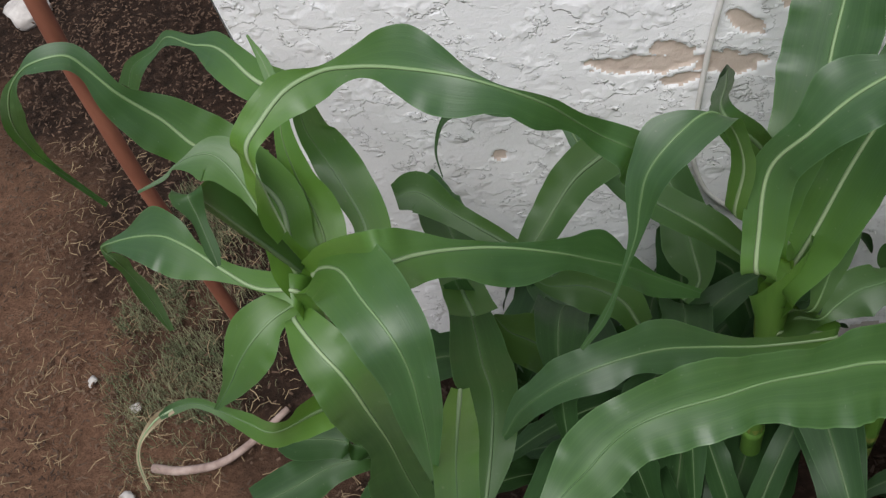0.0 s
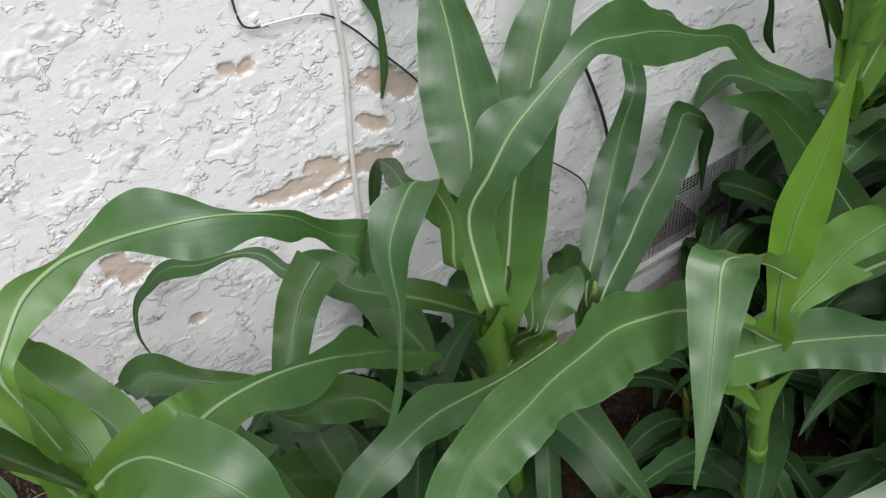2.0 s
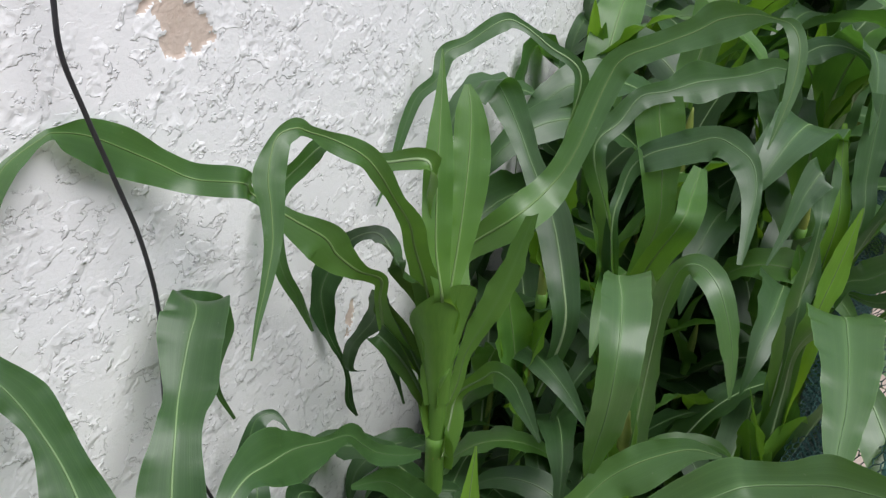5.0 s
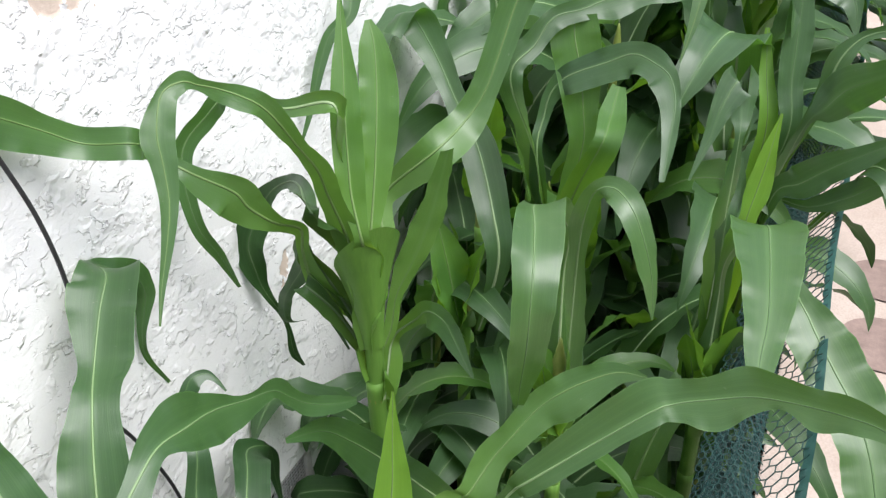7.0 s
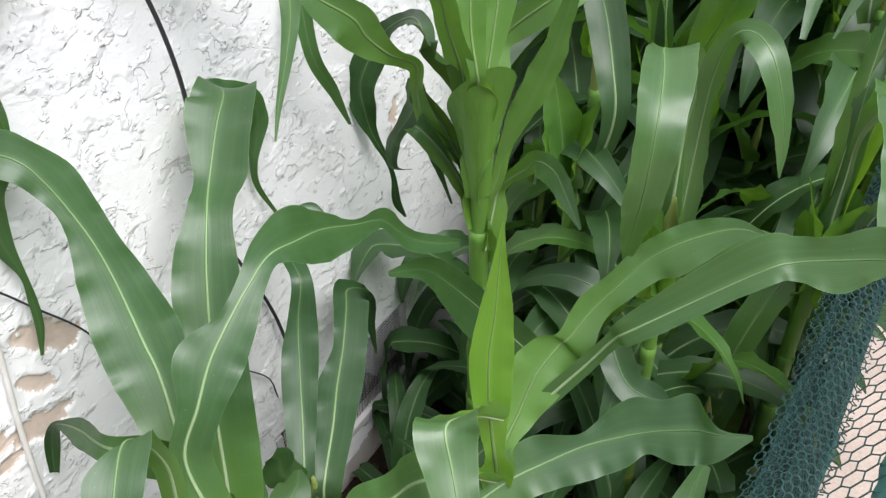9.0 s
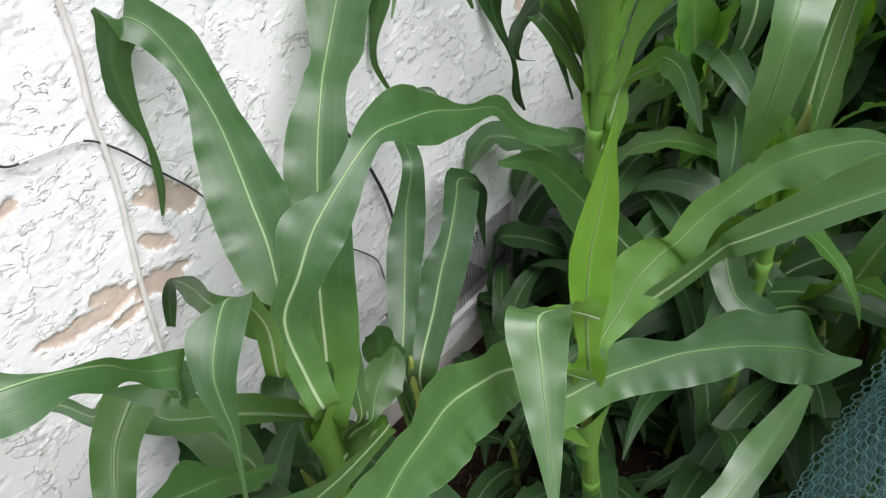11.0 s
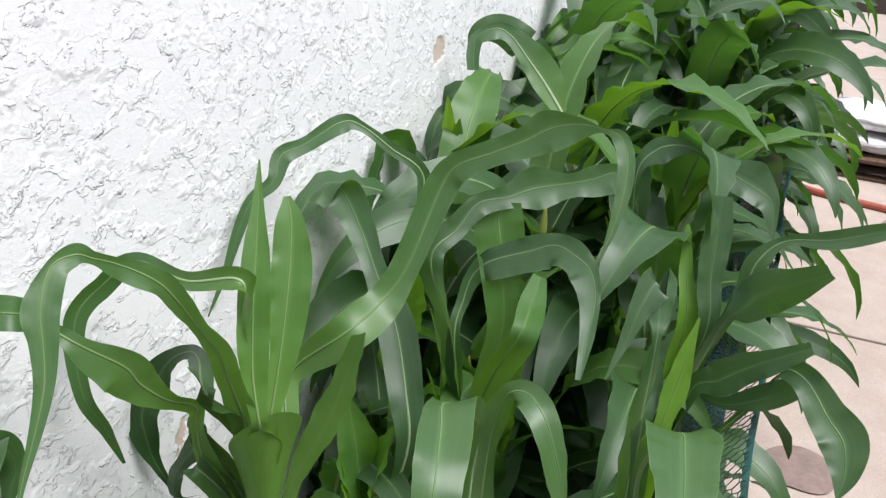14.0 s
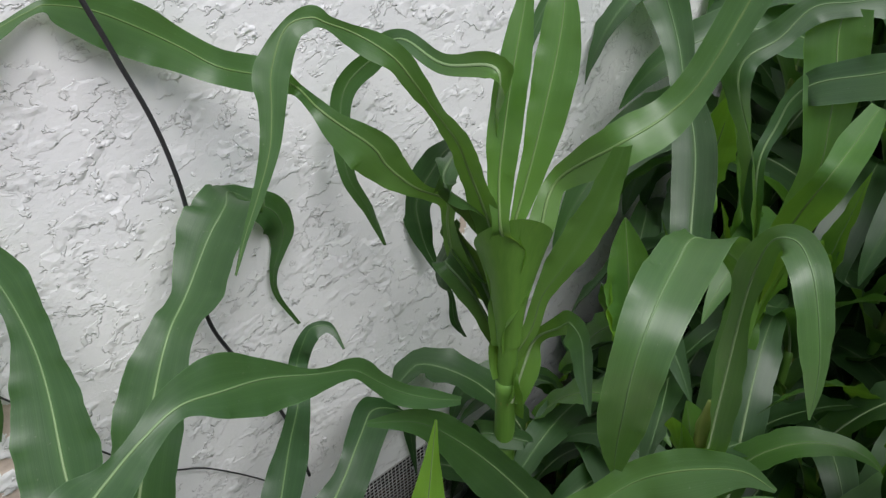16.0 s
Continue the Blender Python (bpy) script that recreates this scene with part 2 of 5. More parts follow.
WOOD = plain("pallet_wood", (0.075, 0.045, 0.030), (0.16, 0.10, 0.07), 12, 0.85, 0.2, stretch=(1, 8, 1))
SACK = plain("white_sack", (0.60, 0.60, 0.60), (0.78, 0.78, 0.78), 14, 0.6, 0.3, bump=0.01)
STONE = plain("pale_stone", (0.36, 0.33, 0.30), (0.60, 0.57, 0.52), 24, 0.9, 0.2, bump=0.006)


# ---- mesh helpers ----
def mesh_of(name, verts, faces, mat, smooth=True, uv=None):
    me = bpy.data.meshes.new(name)
    me.from_pydata([tuple(v) for v in verts], [], [tuple(f) for f in faces])
    me.materials.append(mat)
    if smooth:
        me.polygons.foreach_set("use_smooth", [True] * len(me.polygons))
    if uv is not None:
        layer = me.uv_layers.new(name="UVMap")
        loops = np.zeros(len(me.loops), dtype=np.int32)
        me.loops.foreach_get("vertex_index", loops)
        layer.data.foreach_set("uv", np.asarray(uv, float)[loops].ravel())
    me.update()
    return me


def part(name, me, parent=None, label=""):
    ob = new(name, me)
    ob.parent = parent
    return tagged(ob, label)


def thing(name, me, label, category, group="", kind=""):
    return tagged(new(name, me), label, category, group, kind)


def box_mesh(name, size, mat, bevel=0.004, at=(0, 0, 0), jitter=0.0):
    bm = bmesh.new()
    bmesh.ops.create_cube(bm, size=1)
    bmesh.ops.scale(bm, vec=size, verts=bm.verts)
    if bevel:
        bmesh.ops.bevel(bm, geom=bm.edges[:], offset=bevel, segments=2, affect="EDGES", profile=0.6)
    for v in bm.verts:
        v.co += Vector(at) + Vector([random.uniform(-jitter, jitter) for _ in range(3)])
    me = bpy.data.meshes.new(name)
    bm.to_mesh(me)
    bm.free()
    me.materials.append(mat)
    return me


def spline(ctrl, per=8):
    """Points of a smooth curve through the rows of ctrl (any number of columns)."""
    c = np.asarray(ctrl, float)
    c = np.vstack([2 * c[0] - c[1], c, 2 * c[-1] - c[-2]])
    out = []
    for i in range(1, len(c) - 2):
        for s in np.arange(per) / per:
            a, b, d, e = c[i - 1], c[i], c[i + 1], c[i + 2]
            out.append(0.5 * (2 * b + (d - a) * s + (2 * a - 5 * b + 4 * d - e) * s * s + (3 * b - a - 3 * d + e) * s**3))
    out.append(c[-2])
    return np.array(out)


def unit(v):
    return v / (np.linalg.norm(v, axis=-1, keepdims=True) + 1e-9)


def tube_data(points, radii, sides=8):
    p = np.asarray(points, float)
    t = unit(np.gradient(p, axis=0))
    ref = np.array([0.0, 0.0, 1.0]) if abs(t[:, 2]).mean() < 0.8 else np.array([1.0, 0.0, 0.0])
    a = unit(np.cross(t, ref))
    b = np.cross(t, a)
    r = np.broadcast_to(np.asarray(radii, float), (len(p),))
    ang = np.arange(sides) * 2 * np.pi / sides
    v = p[:, None] + r[:, None, None] * (np.cos(ang)[None, :, None] * a[:, None] + np.sin(ang)[None, :, None] * b[:, None])
    n = len(p)
    faces = [(i * sides + j, i * sides + (j + 1) % sides, (i + 1) * sides + (j + 1) % sides, (i + 1) * sides + j) for i in range(n - 1) for j in range(sides)]
    faces += [tuple(range(sides))[::-1], tuple((n - 1) * sides + j for j in range(sides))]
    return v.reshape(-1, 3), faces


def tube(name, points, radii, mat, sides=8):
    return mesh_of(name, *tube_data(points, radii, sides), mat)


# smooth value noise on arrays, for relief in the meshes
RNG = np.random.RandomState(7)
LATTICE = RNG.rand(128, 128)


def relief(x, y, scale, octaves=3, gain=0.5):
    out, amp, tot = 0.0, 1.0, 0.0
    for o in range(octaves):
        u, v = x * scale + 17.3 * o, y * scale + 5.1 * o
        i, j = np.floor(u).astype(int), np.floor(v).astype(int)
        fu, fv = u - i, v - j
        fu, fv = fu * fu * (3 - 2 * fu), fv * fv * (3 - 2 * fv)
        g = lambda a, b: LATTICE[a % 128, b % 128]
        out = out + amp * ((g(i, j) * (1 - fu) + g(i + 1, j) * fu) * (1 - fv) + (g(i, j + 1) * (1 - fu) + g(i + 1, j + 1) * fu) * fv)
        tot += amp
        amp *= gain
        scale *= 2.1
    return out / tot


def step(a, b, x):
    s = np.clip((x - a) / (b - a), 0, 1)
    return s * s * (3 - 2 * s)


# ---- the large structure ----
def sheet(name, xs, ys, height, mat, axis="z"):
    """A relief sheet over the grid xs, ys; axis: which way its height goes."""
    gx, gy = np.meshgrid(xs, ys)
    h = height(gx, gy)
    v = np.stack([gx, gy, h] if axis == "z" else [gx, h, gy], -1).reshape(-1, 3)
    w, n = len(xs), len(ys)
    i = (np.arange(n - 1)[:, None] * w + np.arange(w - 1)[None]).ravel()
    f = np.stack([i, i + 1, i + w + 1, i + w], 1)
    return v, f


# spots where the paint has come off the wall: centre, half sizes, lean
PEELED = [(-0.140, 0.838, 0.046, 0.018, -0.62), (-0.118, 0.818, 0.022, 0.016, -0.7), (-0.168, 0.785, 0.028, 0.011, -0.75), (-0.318, 0.947, 0.014, 0.009, -0.5), (-0.297, 0.941, 0.014, 0.008, 0.7),
          (-0.268, 0.741, 0.070, 0.013, -0.10), (-0.188, 0.727, 0.042, 0.018, -0.12), (-0.246, 0.758, 0.030, 0.013, -0.30), (-0.325, 0.751, 0.024, 0.009, -0.2), (-0.232, 0.712, 0.030, 0.009, 0.1),
          (-0.518, 0.754, 0.027, 0.030, 0.3), (-0.472, 0.617, 0.010, 0.011, 0.0), (0.238, 1.336, 0.054, 0.026, -0.74), (0.204, 1.396, 0.034, 0.010, 1.75), (0.186, 1.368, 0.018, 0.006, 0.4), (0.222, 1.318, 0.024, 0.018, 0.2),
          (0.560, 0.748, 0.013, 0.034, -0.2), (1.570, 1.210, 0.030, 0.030, 0.0)]
VX0, VX1, VZ0, VZ1 = 0.148, 0.552, 0.128, 0.326  # the vent's opening
WALL_L = -0.745


def peeled(x, z):
    ragged = relief(x, z, 45, 3) * 0.9 + relief(x, z, 140, 2) * 0.5 - 0.70
    out = np.full(np.shape(x), 9.0)
    for cx, cz, a, b, lean in PEELED:
        u = (x - cx) * math.cos(lean) + (z - cz) * math.sin(lean)
        v = -(x - cx) * math.sin(lean) + (z - cz) * math.cos(lean)
        out = np.minimum(out, (u / a) ** 2 + (v / b) ** 2 + ragged * 2.1)
    return out


def wall_relief(x, z):
    low = (relief(x, z, 3.0, 2) - 0.5) * 0.003
    old = step(0.1, -0.35, x) * step(0.52, 0.55, relief(x + 3, z + 2, 14, 4)) * 0.0007
    bare = step(1.35, 0.75, peeled(x, z)) * 0.0026
    return bare - old - low


def make_wall():
    xs = np.r_[np.arange(WALL_L, 0.62, 0.0028), np.arange(0.62, 1.8, 0.007), np.arange(1.8, 7.01, 0.05)]
    zs = np.r_[np.arange(0.0, 0.56, 0.008), np.arange(0.56, 1.42, 0.0028), np.arange(1.42, 1.62, 0.008), np.arange(1.62, 2.9, 0.08)]
    v, f = sheet("wall", xs, zs, wall_relief, STUCCO, "y")
    cx, cz = v[f, 0].mean(1), v[f, 2].mean(1)
    keep = ~((cx > VX0) & (cx < VX1) & (cz > VZ0) & (cz < VZ1))
    f, cx, cz = f[keep], cx[keep], cz[keep]
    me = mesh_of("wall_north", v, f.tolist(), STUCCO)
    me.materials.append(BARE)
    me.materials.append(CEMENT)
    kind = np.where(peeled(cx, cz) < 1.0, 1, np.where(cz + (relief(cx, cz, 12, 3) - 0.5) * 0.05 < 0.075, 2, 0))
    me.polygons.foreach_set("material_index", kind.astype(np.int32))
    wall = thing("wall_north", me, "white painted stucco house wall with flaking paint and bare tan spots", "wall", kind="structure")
    part("wall_core", box_mesh("wall_core", (7.7, 0.16, 2.6), STUCCO, 0.0, (3.15, 0.200, 1.62)), wall)
    part("wall_core", box_mesh("wall_core", (0.86, 0.16, 0.31), STUCCO, 0.0, (-0.29, 0.200, 0.155)), wall)
    part("wall_core", box_mesh("wall_core", (6.40, 0.16, 0.31), STUCCO, 0.0, (3.78, 0.200, 0.155)), wall)
    side = sheet("side", np.arange(0.0, 3.01, 0.02), np.arange(0.0, 2.9, 0.02), lambda y, z: wall_relief(y + 20, z) + 0.0, STUCCO, "y")
    sv, sf = side
    sv = np.stack([WALL_L - 0.002 + sv[:, 1], sv[:, 0], sv[:, 2]], 1)
    thing("wall_west", mesh_of("wall_west", sv, sf[:, ::-1].tolist(), STUCCO), "white stucco side wall round the house corner", "wall", kind="structure")


def make_ground():
    xs = np.r_[-40, -20, -10, -6, np.arange(-4, -2.2, 0.1), np.arange(-2.2, 2.6, 0.02), np.arange(2.6, 6, 0.1), 8, 12, 20, 40]
    ys = np.r_[-40, -20, -10, -5, np.arange(-2.4, -1.0, 0.1), np.arange(-1.0, 0.9, 0.02), np.arange(0.9, 3, 0.1), 5, 10, 20, 40]

    def height(x, y):
        near = np.exp(-((x / 6) ** 2 + (y / 4) ** 2))
        return ((relief(x, y, 9, 4) - 0.5) * 0.035 + (relief(x, y, 45, 2) - 0.5) * 0.012) * near - 0.012 - 0.04 * step(-0.76, -0.85, y)

    v, f = sheet("ground", xs, ys, height, SOIL)
    thing("ground", mesh_of("ground", v, f.tolist(), SOIL), "dark brown soil with mulch, reddish bare earth beyond the bed", "ground", kind="structure")


def make_paving():
    paving = tagged(new("pavement"), "pale pinkish concrete slabs with dusty joints beside the bed", "pavement", kind="structure")
    for i, (x0, x1) in enumerate([(-3.0, 0.2), (0.2, 3.08), (3.10, 5.9), (5.92, 8.8), (8.82, 14.0)]):
        for y0, y1 in [(-2.3, -0.83), (-4.38, -2.32)]:
            part("slab", box_mesh("slab", (x1 - x0, y1 - y0, 0.08), PAVING, 0.006, ((x0 + x1) / 2, (y0 + y1) / 2, -0.03 + random.uniform(-0.002, 0.002))), paving)
    for cx, cy, r in [(2.07, -1.07, 0.115), (1.74, -1.08, 0.125), (4.55, -1.52, 0.10)]:
        ring = [(cx, cy, 0.0145)] + [(cx + r * (1 + 0.06 * math.sin(3 * a + cx) + random.uniform(-0.02, 0.02)) * math.cos(a), cy + r * (1 + 0.05 * math.cos(2 * a)) * math.sin(a), 0.0145) for a in np.arange(40) * math.pi / 20]
        part("stain", mesh_of("stain", ring, [(0, 1 + i, 1 + (i + 1) % 40) for i in range(40)], STAIN), paving, "round damp mark left by a pot")


# added wall, out of view: cuts low sky light that brightened the understory
def make_light_block():
    wall = box_mesh("light_block_wall", (30, 0.2, 3.0), CEMENT, 0.01, (4, -4.5, 1.45))
    thing("light_block_wall", wall, "plain unseen wall added across the paving to block low sky light", "wall", kind="structure")


make_light_block()
make_wall()
make_ground()
make_paving()


# ---- the vent in the wall ----
def make_vent():
    vent = tagged(new("foundation_vent"), "grey foundation vent and wire mesh low in the wall", "vent")
    cx, cz, w, h = (VX0 + VX1) / 2, (VZ0 + VZ1) / 2, VX1 - VX0, VZ1 - VZ0
    t, thin = 0.018, 0.006
    for size, at in (((w, 0.02, thin), (cx, 0.012, VZ1 - thin / 2)), ((w, 0.03, t), (cx, 0.008, VZ0 + t / 2)), ((t, 0.024, h - t - thin), (VX0 + t / 2, 0.010, cz + (t - thin) / 2)), ((t, 0.024, h - t - thin), (VX1 - t / 2, 0.010, cz + (t - thin) / 2))):
        part("frame", box_mesh("frame", size, GREYPAINT, 0.003, at), vent)
    vs, fs = [], []

    def rod(a, b):
        v, f = tube_data([a, b], 0.0011, 4)
        n = sum(len(q) for q in vs)
        vs.append(v)
        fs.extend(tuple(i + n for i in q) for q in f)

    for x in np.arange(VX0 + t, VX1 - t, 0.0085):
        rod((x, 0.004, VZ0 + t), (x, 0.004, VZ1 - thin))
    for z in np.arange(VZ0 + t, VZ1 - thin, 0.0085):
        rod((VX0 + t, 0.0065, z), (VX1 - t, 0.0065, z))
    tagged(part("mesh", mesh_of("mesh", np.vstack(vs), fs, GALV), vent), "square galvanised wire mesh", kind="stuff")
    # flat dark plate in place of the shaded hollow behind the mesh
    part("shade_plate", box_mesh("shade_plate", (w, 0.01, h), VOID, 0.0, (cx, 0.115, cz)), vent)


make_vent()


# ---- corn ----
plants = {}
CROWN = {}  # where each stalk ends, seen from above


def corn_plant(key, x, y, top, lean=(0.0, 0.0), radius=0.013, label="tall green corn plant with arching blades in the bed", base=0.0):
    """The Empty at the plant's foot and its jointed stalk."""
    root = tagged(new("corn_plant"), label, "corn plant", "corn plants in the bed")
    root.location = (x, y, 0)
    plants[key] = root
    CROWN[root.name] = np.array([x + lean[0], y + lean[1]])
    zs = np.linspace(-0.02, top, max(24, int(top / 0.012)))
    joint = 0.135
    s = np.maximum(zs, 0) / top
    bulge = np.exp(-(((zs % joint) - 0.012) / 0.008) ** 2) * 0.14
    pts = np.stack([lean[0] * s * s, lean[1] * s * s, zs], 1)
    rad = radius * (1.10 - 0.45 * s) * (1 + bulge) * np.clip((top - zs) / 0.05 + 0.25, 0, 1)
    part("stalk", tube("stalk", pts, rad, STALK, 10), root)
    # leaf sheaths wrapped round the stalk, one above the other
    z = top * 0.22
    while z < top - 0.19:
        q = np.linspace(0, 1, 9)
        h = 0.15
        s = (z + q * h) / top
        p = np.stack([lean[0] * s * s, lean[1] * s * s, z + q * h], 1)
        r = radius * (1.16 - 0.42 * s) * (1 + 0.10 * q**3 - 0.04 * np.sin(q * 3.1))
        part("sheath", tube("sheath", p, r, SHEATH, 12), root, "yellow-green leaf sheath")
        z += 0.125
    return root


def blade(parent, kind, pos, half, side, origin, gutter=None, ripple=1.0, seed=0, across=8, rib=True, start=0.0, other=None):
    """One leaf blade with its raised midrib, from its line, half width (other: that of its second side) and sideways direction along it."""
    rng = np.random.RandomState(seed)
    pos, half, side = np.asarray(pos) - np.asarray(origin), np.maximum(np.asarray(half), 0.0012), unit(np.asarray(side))
    other = half if other is None else np.maximum(np.asarray(other), 0.0012)
    n = len(pos)
    t = unit(np.gradient(pos, axis=0))
    side = unit(side - t * (side * t).sum(1, keepdims=True))
    nor = np.cross(side, t)
    if nor[:, 2].mean() < 0:
        nor = -nor
    run = np.r_[0, np.cumsum(np.linalg.norm(np.diff(pos, axis=0), axis=1))]
    u = np.linspace(-1, 1, across + 1)
    ph = rng.uniform(0, 6.28, 4)
    wl = rng.uniform(0.055, 0.085, 2)
    grow = np.clip(run / 0.06, 0, 1) * np.clip((run[-1] - run) / 0.05, 0, 1)
    wave = np.stack([np.sin(run / wl[0] * 6.28 + ph[0]) + 0.5 * np.sin(run / wl[0] * 14.1 + ph[1]), np.sin(run / wl[1] * 6.28 + ph[2]) + 0.5 * np.sin(run / wl[1] * 15.3 + ph[3])], 1)
    a = np.abs(u)
    wide = np.where(u[None] < 0, half[:, None], other[:, None])
    half = (half + other) / 2
    amp = 0.095 * ripple * half * grow
    gutter = np.full(n, 0.17) if gutter is None else gutter
    tuck = np.clip(gutter - 0.3, 0, 1)[:, None] * 0.30
    lift = gutter[:, None] * wide * (a[None] ** 1.4) + np.where(u[None] < 0, wave[:, :1], wave[:, 1:]) * amp[:, None] * (a[None] ** 2.5)
    v = pos[:, None] + side[:, None] * (wide * u[None] * (1 - (0.04 + tuck) * a[None] ** 2))[..., None] + nor[:, None] * lift[..., None]
    w = across + 1
    f = [(i * w + j, i * w + j + 1, (i + 1) * w + j + 1, (i + 1) * w + j) for i in range(n - 1) for j in range(across)]
    uv = np.stack(np.broadcast_arrays(u[None] * 0.5 + 0.5, run[:, None] + start), -1).reshape(-1, 2)
    ob = part("leaf", mesh_of("leaf", v.reshape(-1, 3), f, LEAF[kind], uv=uv), parent)
    if rib:
        r = np.clip(np.maximum(0.0026 * (1 - run / run[-1]) ** 1.5, 0.040 * half * (1 - 0.6 * run / run[-1])) + 0.0003, 0.0003, half * 0.22)
        prof = np.array([(-1, 0.02), (-0.45, 0.42), (0.45, 0.42), (1, 0.02), (0.45, -0.30), (-0.45, -0.30)])
        rv = pos[:, None] + side[:, None] * (prof[:, 0] * r[:, None])[..., None] + nor[:, None] * (prof[:, 1] * r[:, None] + 0.0003)[..., None]
        rf = [(i * 6 + j, i * 6 + (j + 1) % 6, (i + 1) * 6 + (j + 1) % 6, (i + 1) * 6 + j) for i in range(n - 1) for j in range(6)]
        ruv = np.stack([np.zeros(n * 6), np.repeat(run / run[-1], 6)], 1)
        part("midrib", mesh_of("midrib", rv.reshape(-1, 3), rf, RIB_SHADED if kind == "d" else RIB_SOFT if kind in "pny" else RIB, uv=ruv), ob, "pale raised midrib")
    return ob


COUNT = [0]


def leaf(plant, kind, nodes, more=()):
    """A leaf through nodes of x, y, z, half width in mm, and the heading and lift of its sideways direction in degrees."""
    a = np.asarray([*nodes, *more], float)
    foot = np.array(plant.location)
    off = [math.hypot(*(r[:2] - foot[:2])) for r in (a[0], a[-1])]
    if off[0] > 0.10 and off[1] < 0.08:
        a = a[::-1]
    hd, lf = np.radians(a[:, 4]), np.radians(a[:, 5])
    s = np.stack([np.cos(lf) * np.cos(hd), np.cos(lf) * np.sin(hd), np.sin(lf)], 1)
    rows = np.hstack([a[:, :3], a[:, 3:4] * 0.00117, s])
    wrapped = min(off) < 0.10 and a[0, 2] > 0.25 and plant not in [plants[k] for k in "OQVUTK"]
    if wrapped:
        # the foot of the blade clasps the stalk below
        out = rows[min(3, len(rows) - 1), :3] - rows[0, :3]
        flat = unit(np.array([-out[1], out[0], 0.0]))
        flat = flat * (1 if flat @ rows[0, 4:] >= 0 else -1)
        x, y, z = rows[0, :3]
        drop = min(0.15, z * 0.4)
        away = unit(np.array([out[0], out[1], 0.0])) * 0.010
        low = [(foot[0] + away[0], foot[1] + away[1], z - drop, 0.007, *flat), ((foot[0] + x) / 2 + away[0], (foot[1] + y) / 2 + away[1], z - drop * 0.4, 0.015, *flat)]
        rows[0, 3] = max(rows[0, 3], 0.016)
        rows = np.vstack([low, rows])
    start = 0.0
    if plant in [plants[k] for k in "OQVUTK"]:
        # further back the foot runs down between its neighbours
        n0, n1 = rows[0, :3], rows[1, :3]
        e1 = n0 + (n0 - n1) * 0.4 + np.array([0.0, 0.0, -0.05])
        e2 = np.array([(e1[0] + foot[0]) / 2, (e1[1] + foot[1]) / 2, e1[2] - 0.14])
        rows = np.vstack([[*e2, 0.006, *rows[0, 4:]], [*e1, rows[0, 3] * 0.7, *rows[0, 4:]], rows])
        start = 0.14
    c = spline(rows, 8)
    for _ in range(3):  # even out width and turn along the blade
        c[1:-1, 3:] = (c[:-2, 3:] + 2 * c[1:-1, 3:] + c[2:, 3:]) / 4
    for _ in range(2):
        c[1:-1, :3] = (c[:-2, :3] + 2 * c[1:-1, :3] + c[2:, :3]) / 4
    g = np.full(len(c), 0.24)
    if wrapped:
        g = 0.24 + 0.60 * (1 - step(4, 24, np.arange(len(c))))
    COUNT[0] += 1
    return blade(plant, kind, c[:, :3], c[:, 3], c[:, 4:], plant.location, g, seed=COUNT[0], start=start)


def frond(plant, kind, nodes, more=(), ripple=0.8):
    """A leaf through nodes of x, y, z, its widths to either side of the midrib in mm, and the heading and lift of its sideways direction in degrees; more: the rest of a long one."""
    a = np.asarray([*nodes, *more], float)
    foot = CROWN[plant.name]
    hd, lf = np.radians(a[:, 5]), np.radians(a[:, 6])
    s = np.stack([np.cos(lf) * np.cos(hd), np.cos(lf) * np.sin(hd), np.sin(lf)], 1)
    rows = np.hstack([a[:, :3], a[:, 3:5] * 0.001, s])
    gap = math.hypot(*(rows[0, :2] - foot[:2]))
    clasp = gap < 0.16 and rows[0, 2] > 0.25
    if clasp:
        # the foot of the blade clasps the stalk below
        out = rows[min(3, len(rows) - 1), :3] - rows[0, :3]
        flat = unit(np.array([-out[1], out[0], 0.0]))
        flat = flat * (1 if flat @ rows[0, 5:] >= 0 else -1)
        x, y, z = rows[0, :3]
        drop = min(0.09 if plant in [plants[k] for k in "BDFPN"] else 0.30, z * 0.4)
        away = unit(np.array([out[0], out[1], 0.0])) * 0.010
        low = [(foot[0] + away[0], foot[1] + away[1], z - drop, 0.014, 0.014, *flat), ((foot[0] + x) / 2 + away[0] * 0.5, (foot[1] + y) / 2 + away[1] * 0.5, z - drop * 0.4, 0.022, 0.022, *flat)]
        rows = np.vstack([low, rows])
    c = spline(rows, 8)
    c[1:-1, 3:] = (c[:-2, 3:] + 2 * c[1:-1, 3:] + c[2:, 3:]) / 4
    c[1:-1, :3] = (c[:-2, :3] + 2 * c[1:-1, :3] + c[2:, :3]) / 4
    g = np.full(len(c), 0.16)
    if clasp:
        g = 0.16 + 0.55 * (1 - step(3, 14, np.arange(len(c))))
    COUNT[0] += 1
    return blade(plant, kind, c[:, :3], c[:, 3], c[:, 5:], plant.location, g, ripple, COUNT[0], start=0.0 if clasp else 0.12, other=c[:, 4])


